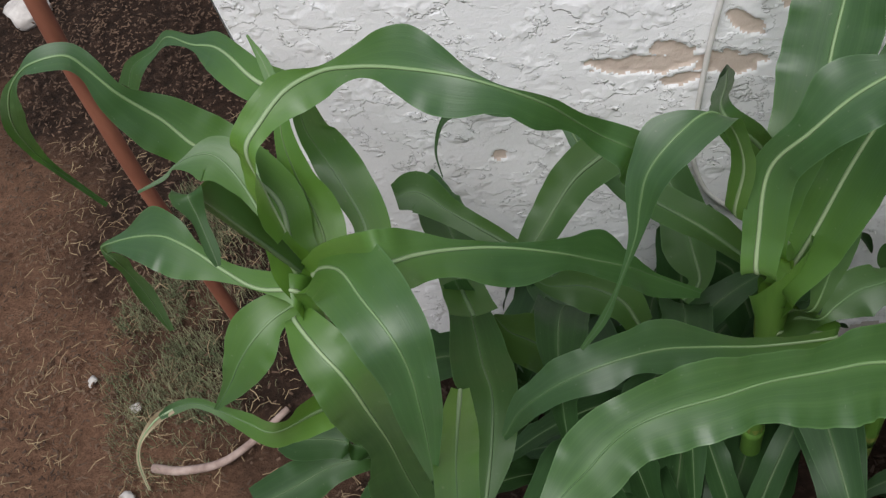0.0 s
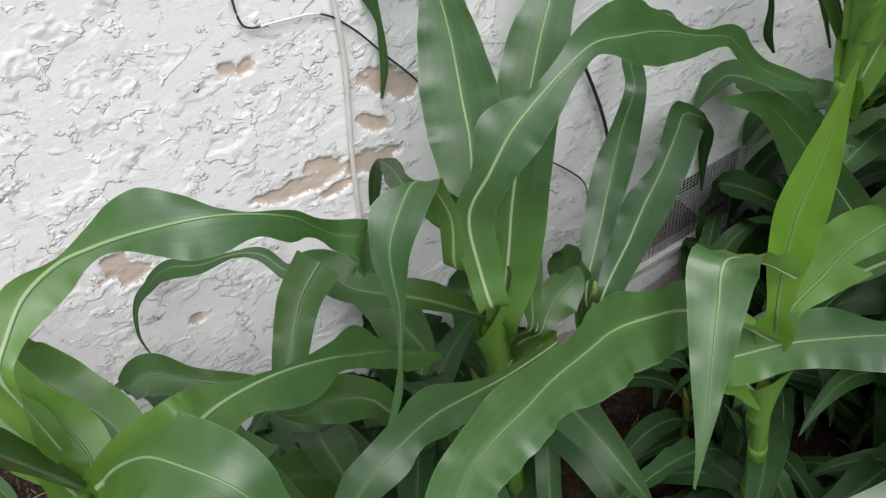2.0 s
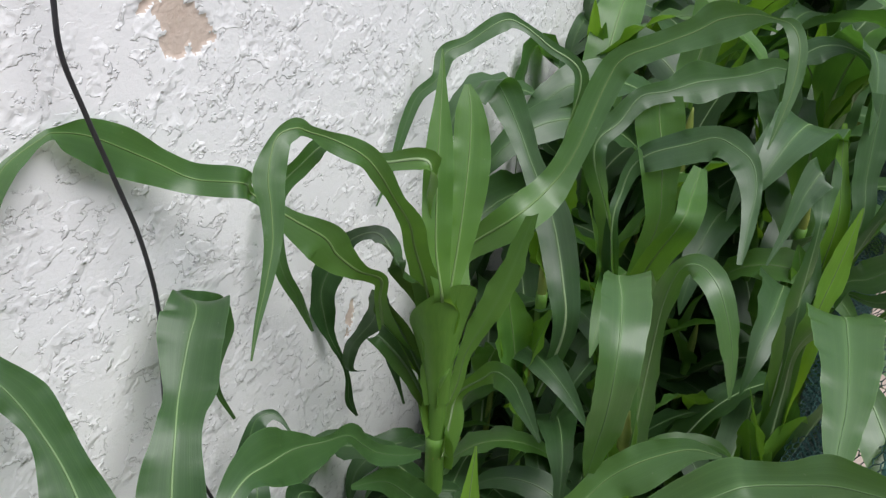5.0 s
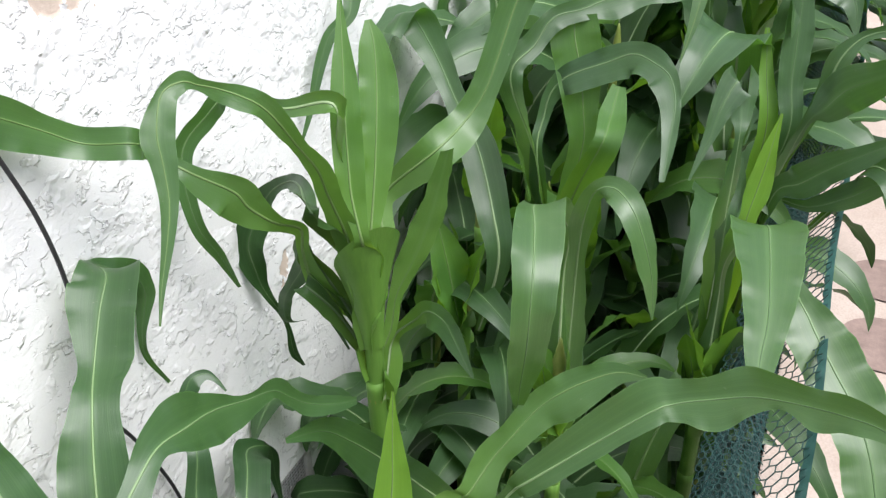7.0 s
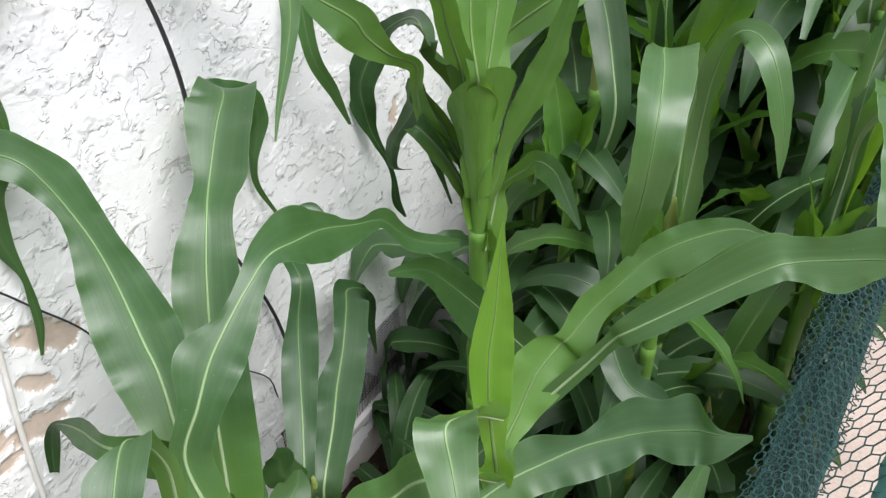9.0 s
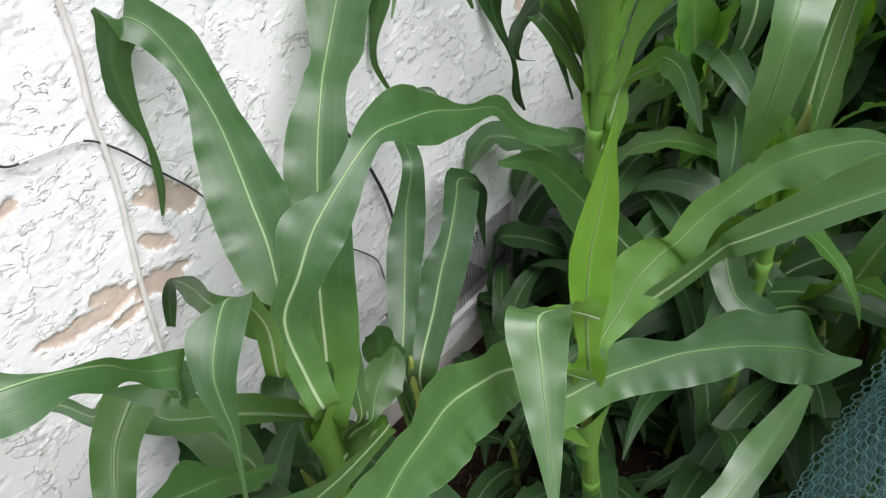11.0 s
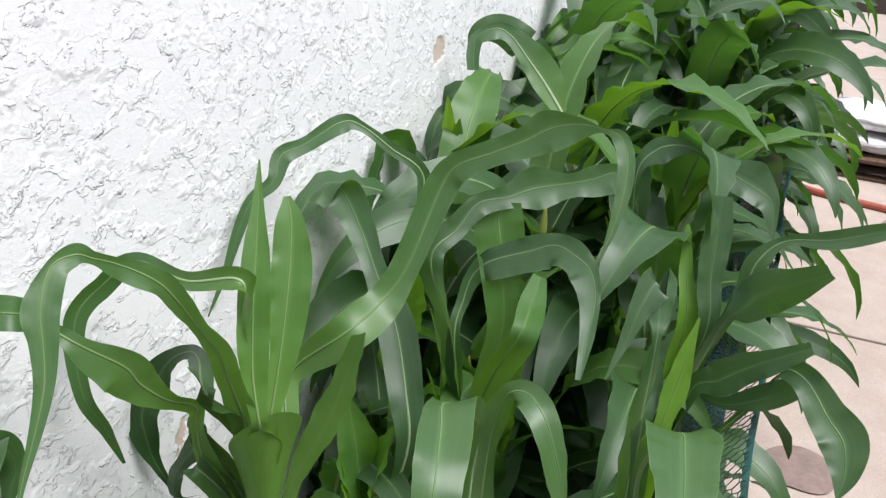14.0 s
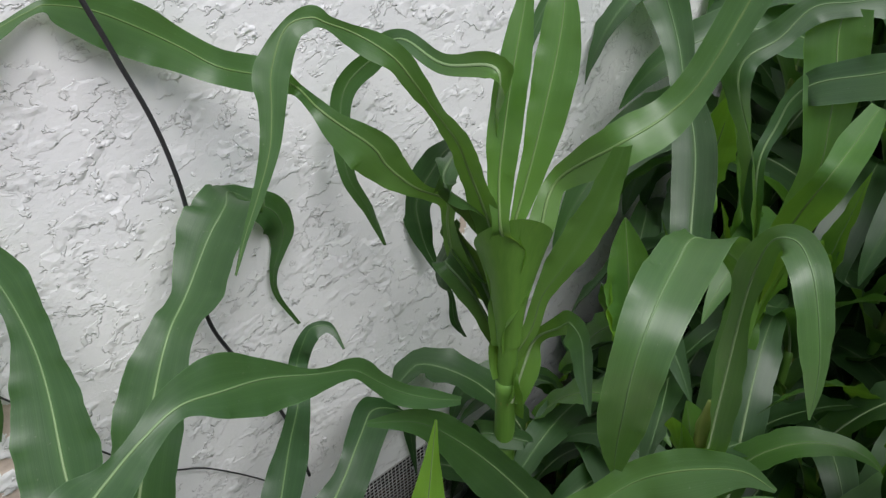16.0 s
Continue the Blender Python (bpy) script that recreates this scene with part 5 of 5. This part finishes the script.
frond(plants['B'], 'n', [(-0.619, -0.322, 0.843, 4, 5, 25, 6), (-0.629, -0.303, 0.856, 17, 8, 22, 4), (-0.637, -0.282, 0.874, 27, 8, 19, 5), (-0.646, -0.266, 0.894, 24, 12, 17, 8), (-0.652, -0.254, 0.919, 12, 16, 8, 0), (-0.648, -0.249, 0.942, 6, 13, 1, -10)])
frond(plants['B'], 'x', [(-0.772, -0.423, 0.778, 5, 4, -56, -41), (-0.786, -0.435, 0.781, 5, 5, -39, -36), (-0.798, -0.455, 0.778, 2, 2, -12, -25), (-0.799, -0.473, 0.771, 2, 2, 15, -7), (-0.790, -0.495, 0.757, 1, 1, 23, -1)])


# the rest of the bed, further along the wall
bed = np.random.RandomState(21)
for i, x in enumerate(np.arange(0.98, 4.6, 0.21)):
    for j, y in enumerate((-0.60, -0.40, -0.17)):
        if x < 1.1 and j == 0:
            continue
        size = 0.8 if x < 1.1 else 1.0 if x < 1.5 else 1.1 if j else 1.0
        grown_plant("far", x + bed.uniform(-0.07, 0.07), y + bed.uniform(-0.05, 0.05), bed.uniform(0.80, 1.02) * (0.68 if x < 1.1 else 1.0 if x < 2.2 else 1.18), 100 + i * 3 + j, 10, 0.2, size, i % 2 == 0, 0.28, 1.15)
    for j, y in enumerate((-0.50, -0.29)):
        grown_plant("far", x + 0.1 + bed.uniform(-0.05, 0.05), y + bed.uniform(-0.04, 0.04), bed.uniform(0.55, 0.75), 200 + i * 2 + j, 8, 0.15, 0.9, False, 0.7, 1.15)
for i, x in enumerate(np.arange(1.45, 4.7, 0.33)):
    grown_plant("far", x + bed.uniform(-0.08, 0.08), -0.64 + bed.uniform(-0.02, 0.02), bed.uniform(0.78, 0.98) * (1.0 if x < 2.2 else 1.2), 320 + i, 9, 0.3, 1.0, i % 2 == 1, 0.28, 1.15)
for i, (x, y) in enumerate([(2.35, -0.60), (2.75, -0.64), (3.15, -0.62), (3.6, -0.65), (4.05, -0.66), (4.4, -0.55)]):
    grown_plant("far", x, y, bed.uniform(1.0, 1.2), 360 + i, 10, 0.45, 1.25, False, 0.1, 1.25)
# low side shoots under the tall blades
for i, (x, y, h) in enumerate([(0.22, -0.56, 0.16), (0.52, -0.42, 0.46), (0.55, -0.58, 0.38), (0.56, -0.18, 0.46), (0.78, -0.55, 0.52), (0.75, -0.18, 0.56), (0.92, -0.42, 0.56),
                               (-0.42, -0.30, 0.20), (-0.30, -0.20, 0.30), (0.88, -0.58, 0.5), (0.62, -0.50, 0.5), (0.45, -0.66, 0.26), (0.70, -0.32, 0.5),
                               (0.98, -0.25, 0.55), (0.58, -0.62, 0.40), (0.34, -0.56, 0.24), (0.21, -0.38, 0.20), (0.14, -0.42, 0.15)]):
    grown_plant("low", x, y, h, 400 + i, 6, 0.10, 0.72, False, 0.45 if x > 0.5 else 2.0, 1.0 if x > 0.5 else 0.8)
for i, (x, y, h) in enumerate([(-0.40, -0.10, 0.30), (-0.25, -0.11, 0.34), (-0.34, -0.24, 0.24), (-0.12, -0.12, 0.34), (-0.52, -0.13, 0.22)]):
    grown_plant("low", x, y, h, 470 + i, 6, 0.12, 0.85, False, 2.0)
under = np.random.RandomState(77)
for i, (x, y) in enumerate([(0.10, -0.58), (0.18, -0.28), (0.32, -0.34), (0.36, -0.62), (0.30, -0.15), (-0.20, -0.40), (-0.42, -0.22), (0.46, -0.24), (0.42, -0.46)]):
    grown_plant("low", x, y, under.uniform(0.13, 0.24), 640 + i, 7, 0.10, 0.55, False, 2.0, 0.8)
low = np.random.RandomState(31)
for i in range(16):
    x, y = low.uniform(0.55, 1.1), low.uniform(-0.66, -0.10)
    grown_plant("low", x, y, low.uniform(0.24, 0.48), 500 + i, 6, 0.10, 0.66, False, 0.5)
# bright young whorls standing in the middle of some plants
whorl = np.random.RandomState(5)
for key, z, h in (("V", 0.68, 0.32), ("O", 0.66, 0.24), ("R", 0.58, 0.20), ("Q", 0.80, 0.26), ("K", 0.66, 0.24), ("U", 0.80, 0.26), ("L", 0.70, 0.16), ("N", 0.42, 0.24)):
    x, y, _ = plants[key].location
    for k in range(3):
        grown_leaf(plants[key], "y" if k else "n", x, y, z - 0.02 * k, whorl.uniform(60, 120) + 180 * (k % 2), h * whorl.uniform(0.8, 1.1), 0.085, 82, -72, whorl)
funnel(plants["P"], 0.397, -0.262, 0.79, 1.01, 0.0165, 0.046, 0.9)
funnel(plants["F"], 0.068, -0.481, 0.49, 0.63, 0.014, 0.024, 2.0)
funnel(plants["D"], -0.170, -0.258, 0.52, 0.74, 0.015, 0.027, 2.6)
funnel(plants["V"], 0.71, -0.42, 0.62, 0.90, 0.015, 0.032, 2.0)
funnel(plants["R"], 0.68, -0.70, 0.52, 0.76, 0.015, 0.036, 2.6)


# ---- the net fence along the bed ----
def net_data(rows, cols, cell, place, wire=0.0009):
    """Hexagon netting: rows x cols cells laid by place(u, v), each strand a thin three-sided bar."""
    w, h = cell, cell * 0.866
    segs = []
    for i in range(cols):
        for j in range(rows):
            cx, cy = i * w * 0.75, j * h + (h / 2 if i % 2 else 0)
            p = [(cx + w / 2 * math.cos(a), cy + w / 2 * math.sin(a)) for a in np.radians([0, 60, 120, 180])]
            segs += [(p[0], p[1]), (p[1], p[2]), (p[2], p[3])]
    a = np.array([[*s[0], *s[1]] for s in segs])
    pa, pb = place(a[:, 0], a[:, 1]), place(a[:, 2], a[:, 3])
    d = unit(pb - pa)
    ref = np.where(np.abs(d[:, 2:3]) < 0.8, [[0.0, 0.0, 1.0]], [[1.0, 0.0, 0.0]])
    x = unit(np.cross(d, ref))
    y = np.cross(d, x)
    ring = np.stack([x * math.cos(q) + y * math.sin(q) for q in (0, 2.094, 4.189)], 1) * wire
    v = np.concatenate([pa[:, None] + ring, pb[:, None] + ring], 1).reshape(-1, 3)
    b = np.arange(len(a))[:, None] * 6
    f = np.concatenate([b + [0, 1, 4, 3], b + [1, 2, 5, 4], b + [2, 0, 3, 5]])
    return v, f


def make_fence():
    fence = tagged(new("net_fence"), "green plastic hexagon netting folded over along the edge of the bed", "net fence")
    x0, x1, cell = -0.02, 4.4, 0.0165

    def sag(x):
        return 0.012 * np.sin(x * 2.1) + 0.006 * np.sin(x * 7.3 + 1)

    def outer(u, v):
        x = x0 + u
        s = v / 0.055
        return np.stack([x, -0.806 - 0.040 * s + 0.004 * np.sin(x * 9), 0.715 + 0.055 * s + sag(x)], 1)

    cols = int((x1 - x0) / (cell * 0.75))
    wide = 0.0255
    v, f = net_data(3, int((x1 - x0) / (wide * 0.75)), wide, outer, 0.0011)
    tagged(part("net", mesh_of("net", v, f.tolist(), NET, False), fence), kind="stuff")
    for k in range(2):
        def fold(u, v, k=k):
            x = x0 + u
            s = v / 0.125
            bulge = np.sin(np.clip(s, 0, 1) * np.pi) * (0.020 - 0.018 * k)
            return np.stack([x + 0.004 * k, -0.808 + 0.086 * s + 0.003 * np.sin(x * 13 + k), 0.712 - 0.016 * k - 0.025 * s + bulge + sag(x) + 0.004 * np.sin(x * 31 + k * 2 + 40 * v)], 1)
        v, f = net_data(8, cols, cell, fold)
        tagged(part("net", mesh_of("net", v, f.tolist(), NET, False), fence), kind="stuff")
    for k in range(3):
        def hang(u, v, k=k):
            x = x0 + u
            return np.stack([x, -0.735 - 0.026 * k - 0.02 * np.sin(v * 6 + x), 0.70 - v + sag(x) * (1 - v / 0.7)], 1)
        v, f = net_data(48, int(2.2 / (cell * 0.75)), cell, hang, 0.0012)
        tagged(part("net", mesh_of("net", v, f.tolist(), NET, False), fence), kind="stuff")
    xs = np.arange(x0, x1 + 0.01, 0.003)
    scallop = 0.0012 * np.sin(xs / (wide * 1.5) * 2 * np.pi)
    e = np.stack([xs, -0.849 + scallop + 0.004 * np.sin(xs * 9), 0.772 + sag(xs)], 1)
    o = e + np.stack([0 * xs, -0.011 - scallop, 0.005 + 0.003 * np.sin(xs * 5)], 1)
    n = len(xs)
    v = np.vstack([e, o, o - [0, 0, 0.003], e - [0, 0, 0.003]])
    f = [(r * n + i, r * n + i + 1, ((r + 1) % 4) * n + i + 1, ((r + 1) % 4) * n + i) for r in range(4) for i in range(n - 1)]
    part("edge_band", mesh_of("edge_band", v, f, BAND, False), fence, "flat solid green selvage band")
    for x in (0.3, 1.6, 2.9, 4.2):
        part("post", tube("post", [(x, -0.80, -0.05), (x, -0.80, 0.40), (x, -0.80, 0.690)], 0.006, BAND, 8), fence)


make_fence()


# ---- cables on the wall ----
def cable(name, pts, r, mat, label, off=0.009, painted=None):
    c = spline([p if len(p) == 3 else (p[0], -off, p[1]) for p in pts], 8)
    me = tube(name, c, r, mat, 8)
    if painted:
        me.materials.append(PALEWIRE)
        mid = np.array([c[min(i // 8, len(c) - 1), 0] for i in range(len(me.polygons))])
        me.polygons.foreach_set("material_index", ((mid > painted[0]) & (mid < painted[1])).astype(np.int32))
    thing(name, me, label, "cable")


cable("black_cable", [(0.06, -0.05, 1.75), (0.05, -0.045, 1.60), (0.042, -0.04, 1.47), (0.036, -0.04, 1.405), (0.034, -0.04, 1.354), (0.049, -0.04, 1.293), (0.070, -0.04, 1.218), (0.094, -0.04, 1.127), (0.106, -0.038, 1.03), (0.104, -0.030, 0.93), (0.109, -0.020, 0.85), (0.128, -0.015, 0.785), (0.158, -0.010, 0.716), (0.197, -0.010, 0.588), (0.215, -0.012, 0.46)], 0.0028, BLACK, "thick black cable hanging loosely down the stucco wall")
cable("thin_wire", [(-0.300, 1.16), (-0.289, 1.108), (-0.286, 1.066), (-0.289, 1.005), (-0.280, 0.987), (-0.253, 0.981), (-0.202, 0.968), (-0.168, 0.932), (-0.135, 0.878), (-0.10, 0.82), (-0.058, 0.73), (0.01, 0.64), (0.068, 0.593), (0.154, 0.487), (0.17, 0.42)], 0.0013, BLACK, "thin dark wire looping across the wall, partly painted over", 0.007, (-0.272, -0.205))
cable("painted_cord", [(-0.160, 1.40), (-0.163, 1.20), (-0.170, 1.064), (-0.181, 0.99), (-0.187, 0.895), (-0.208, 0.759), (-0.219, 0.662), (-0.225, 0.585), (-0.205, 0.50), (-0.16, 0.44)], 0.0036, PALEWIRE, "off-white cord painted over and hanging on the wall", 0.006)


# ---- beyond the house corner ----
def make_stake():
    stake = tube("garden_stake", spline([(-1.082, 0.092, -0.06), (-1.064, 0.09, 0.24), (-1.055, 0.09, 0.515), (-1.037, 0.09, 0.719), (-1.016, 0.09, 0.88), (-0.965, 0.09, 1.20)], 6), 0.0125, RUST, 12)
    thing("garden_stake", stake, "rusty reddish-brown round stake standing in bare soil", "stake")


def make_stick():
    p = spline([(-1.255, -0.155, 0.006), (-1.19, -0.165, 0.010), (-1.11, -0.155, 0.014), (-1.05, -0.115, 0.016), (-0.99, -0.05, 0.012)], 6)
    thing("dead_stick", tube("dead_stick", p, np.linspace(0.0095, 0.007, len(p)), STICK, 9), "bleached dead stick lying on the soil", "stick")


def make_stone(x, y, z, r, seed, label):
    rng = np.random.RandomState(seed)
    bm = bmesh.new()
    bmesh.ops.create_icosphere(bm, subdivisions=3, radius=1)
    for v in bm.verts:
        k = 0.8 + 0.4 * noise.noise(v.co * 1.3 + Vector((seed, 0, 0)))
        v.co = Vector((v.co.x * r * k * 1.25, v.co.y * r * k, v.co.z * r * k * 0.55))
    me = bpy.data.meshes.new("stone")
    bm.to_mesh(me)
    bm.free()
    me.materials.append(STONE)
    me.polygons.foreach_set("use_smooth", [True] * len(me.polygons))
    ob = thing("stone", me, label, "stone", "stones on the soil")
    ob.location, ob.rotation_euler = (x, y, z), (0, 0, rng.uniform(0, 6))


def scatter(name, count, area, make, mat, label, category, seed, density=None):
    """Many small loose bits in one mesh."""
    rng = np.random.RandomState(seed)
    vs, fs, n = [], [], 0
    while count:
        x, y = rng.uniform(area[0], area[1]), rng.uniform(area[2], area[3])
        if density is not None and rng.rand() > density(x, y):
            count -= 1
            continue
        v, f = make(rng)
        vs.append(v + [x, y, 0])
        fs += [tuple(i + n for i in q) for q in f]
        n += len(v)
        count -= 1
    thing(name, mesh_of(name, np.vstack(vs), fs, mat, False), label, category, kind="stuff")


def chip(rng):
    l, w, h = rng.uniform(0.004, 0.015), rng.uniform(0.002, 0.006), rng.uniform(0.001, 0.003)
    v = np.array([(x * l / 2, y * w / 2 * (1 - 0.4 * (x > 0)), z * h) for z in (0, 1) for x, y in ((-1, -1), (1, -1), (1, 1), (-1, 1))])
    return turned(v, rng, 0.7), [(0, 1, 2, 3), (7, 6, 5, 4), (0, 4, 5, 1), (1, 5, 6, 2), (2, 6, 7, 3), (3, 7, 4, 0)]


def turned(v, rng, tilt, z=0.002):
    e = Euler((rng.uniform(-tilt, tilt), rng.uniform(-tilt, tilt), rng.uniform(0, 6.28))).to_matrix()
    return v @ np.array(e).T + [0, 0, z + rng.uniform(0, 0.006)]


def straw(rng):
    l = rng.uniform(0.01, 0.045)
    bend = rng.uniform(-0.3, 0.3) * l
    p = np.array([(0, 0, 0), (l / 2, bend, rng.uniform(0, 0.01)), (l, 0, 0.001)])
    v, f = tube_data(p, 0.0009, 3)
    return turned(v, rng, 0.15, 0.003), f


def grass(rng):
    l, w = rng.uniform(0.010, 0.030), rng.uniform(0.0005, 0.0011)
    b = rng.uniform(0.3, 1.0) * l
    v = np.array([(-w, 0, -0.004), (w, 0, -0.004), (w * 0.7, b * 0.4, l * 0.55), (-w * 0.7, b * 0.4, l * 0.55), (0, b, l * 0.8)])
    a = rng.uniform(0, 6.28)
    r = np.array([(math.cos(a), -math.sin(a), 0), (math.sin(a), math.cos(a), 0), (0, 0, 1)])
    return v @ r.T, [(0, 1, 2, 3), (3, 2, 4)]


def turf_here(x, y):
    d = ((x + 1.22) / 0.22) ** 2 + ((y - 0.22) / 0.42) ** 2
    return float(np.clip(1.15 - d, 0, 1)) * (0.25 + 1.1 * float(relief(np.array(x), np.array(y), 9, 3) > 0.46))


make_stake()
make_stick()
make_stone(-2.05, 1.38, 0.01, 0.075, 1, "pale flat stone lying on dark mulch")
make_stone(-1.90, 1.62, 0.01, 0.05, 2, "pale stone lying on dark mulch")
make_stone(-1.33, -0.02, 0.003, 0.014, 3, "small pale stone on bare earth")
make_stone(-1.30, -0.21, 0.003, 0.016, 4, "small pale stone on bare earth")
make_stone(-1.45, 0.05, 0.003, 0.012, 5, "small pale stone on bare earth")
scatter("mulch", 15000, (-2.3, -0.75, -0.75, 1.7), chip, CHIP, "brown wood-chip mulch strewn over the soil", "mulch", 3, lambda x, y: 1.0 if y > 0.25 or x < -1.3 or x > -0.9 else 0.35)
scatter("mulch", 7000, (-0.75, 2.2, -0.74, -0.02), chip, CHIP_SHADED, "brown wood-chip mulch under the corn", "mulch", 4)
scatter("straw_bits", 3600, (-1.75, 0.6, -0.6, 0.8), straw, STRAW, "dry straw bits lying on the soil", "straw", 5, lambda x, y: 0.9 if x < -0.8 else 0.12)
scatter("grass_patch", 48000, (-1.6, -0.85, -0.25, 0.75), grass, TURF, "thin patch of short dull grass on dry earth", "grass", 6, turf_here)


# ---- far end of the paving ----
def make_far_end():
    thing("garden_hose", tube("garden_hose", spline([(4.95, -0.90, 0.03), (4.86, -1.10, 0.025), (4.80, -1.35, 0.025), (4.76, -1.7, 0.025), (4.9, -2.4, 0.025)], 10), 0.022, HOSE, 12), "thick red garden hose lying across the paving", "hose")
    pallet = tagged(new("wooden_pallet"), "weathered dark wooden pallet standing on the paving", "pallet")
    for k in range(5):
        part("board", box_mesh("board", (0.11, 1.2, 0.022), WOOD, 0.003, (5.38 + 0.17 * k, -1.60, 0.125)), pallet)
    for k in range(3):
        part("bearer", box_mesh("bearer", (0.84, 0.09, 0.09), WOOD, 0.003, (5.72, -1.05 - 0.52 * k, 0.066)), pallet)
    for k in range(3):
        part("board", box_mesh("board", (0.11, 1.2, 0.016), WOOD, 0.003, (5.38 + 0.34 * k, -1.60, 0.018)), pallet)
    for k, (x, y, z) in enumerate([(5.72, -1.30, 0.20), (5.76, -1.36, 0.32), (5.74, -1.80, 0.20), (5.78, -1.74, 0.32)]):
        bm = bmesh.new()
        bmesh.ops.create_cube(bm, size=1)
        bmesh.ops.subdivide_edges(bm, edges=bm.edges[:], cuts=5, use_grid_fill=True)
        for v in bm.verts:
            e = (1 - abs(v.co.x * 1.9) ** 3) * (1 - abs(v.co.y * 1.9) ** 3)
            v.co = Vector((v.co.x * 0.62, v.co.y * 0.42, v.co.z * (0.05 + 0.08 * max(e, 0)))) + 0.02 * noise.noise_vector(v.co * 4 + Vector((k, 0, 0)))
        me = bpy.data.meshes.new("sack")
        bm.to_mesh(me)
        bm.free()
        me.materials.append(SACK)
        me.polygons.foreach_set("use_smooth", [True] * len(me.polygons))
        ob = thing("sack", me, "full white plastic sack lying on the pallet", "sack", "sacks on the pallet")
        ob.location = (x, y, z)


make_far_end()
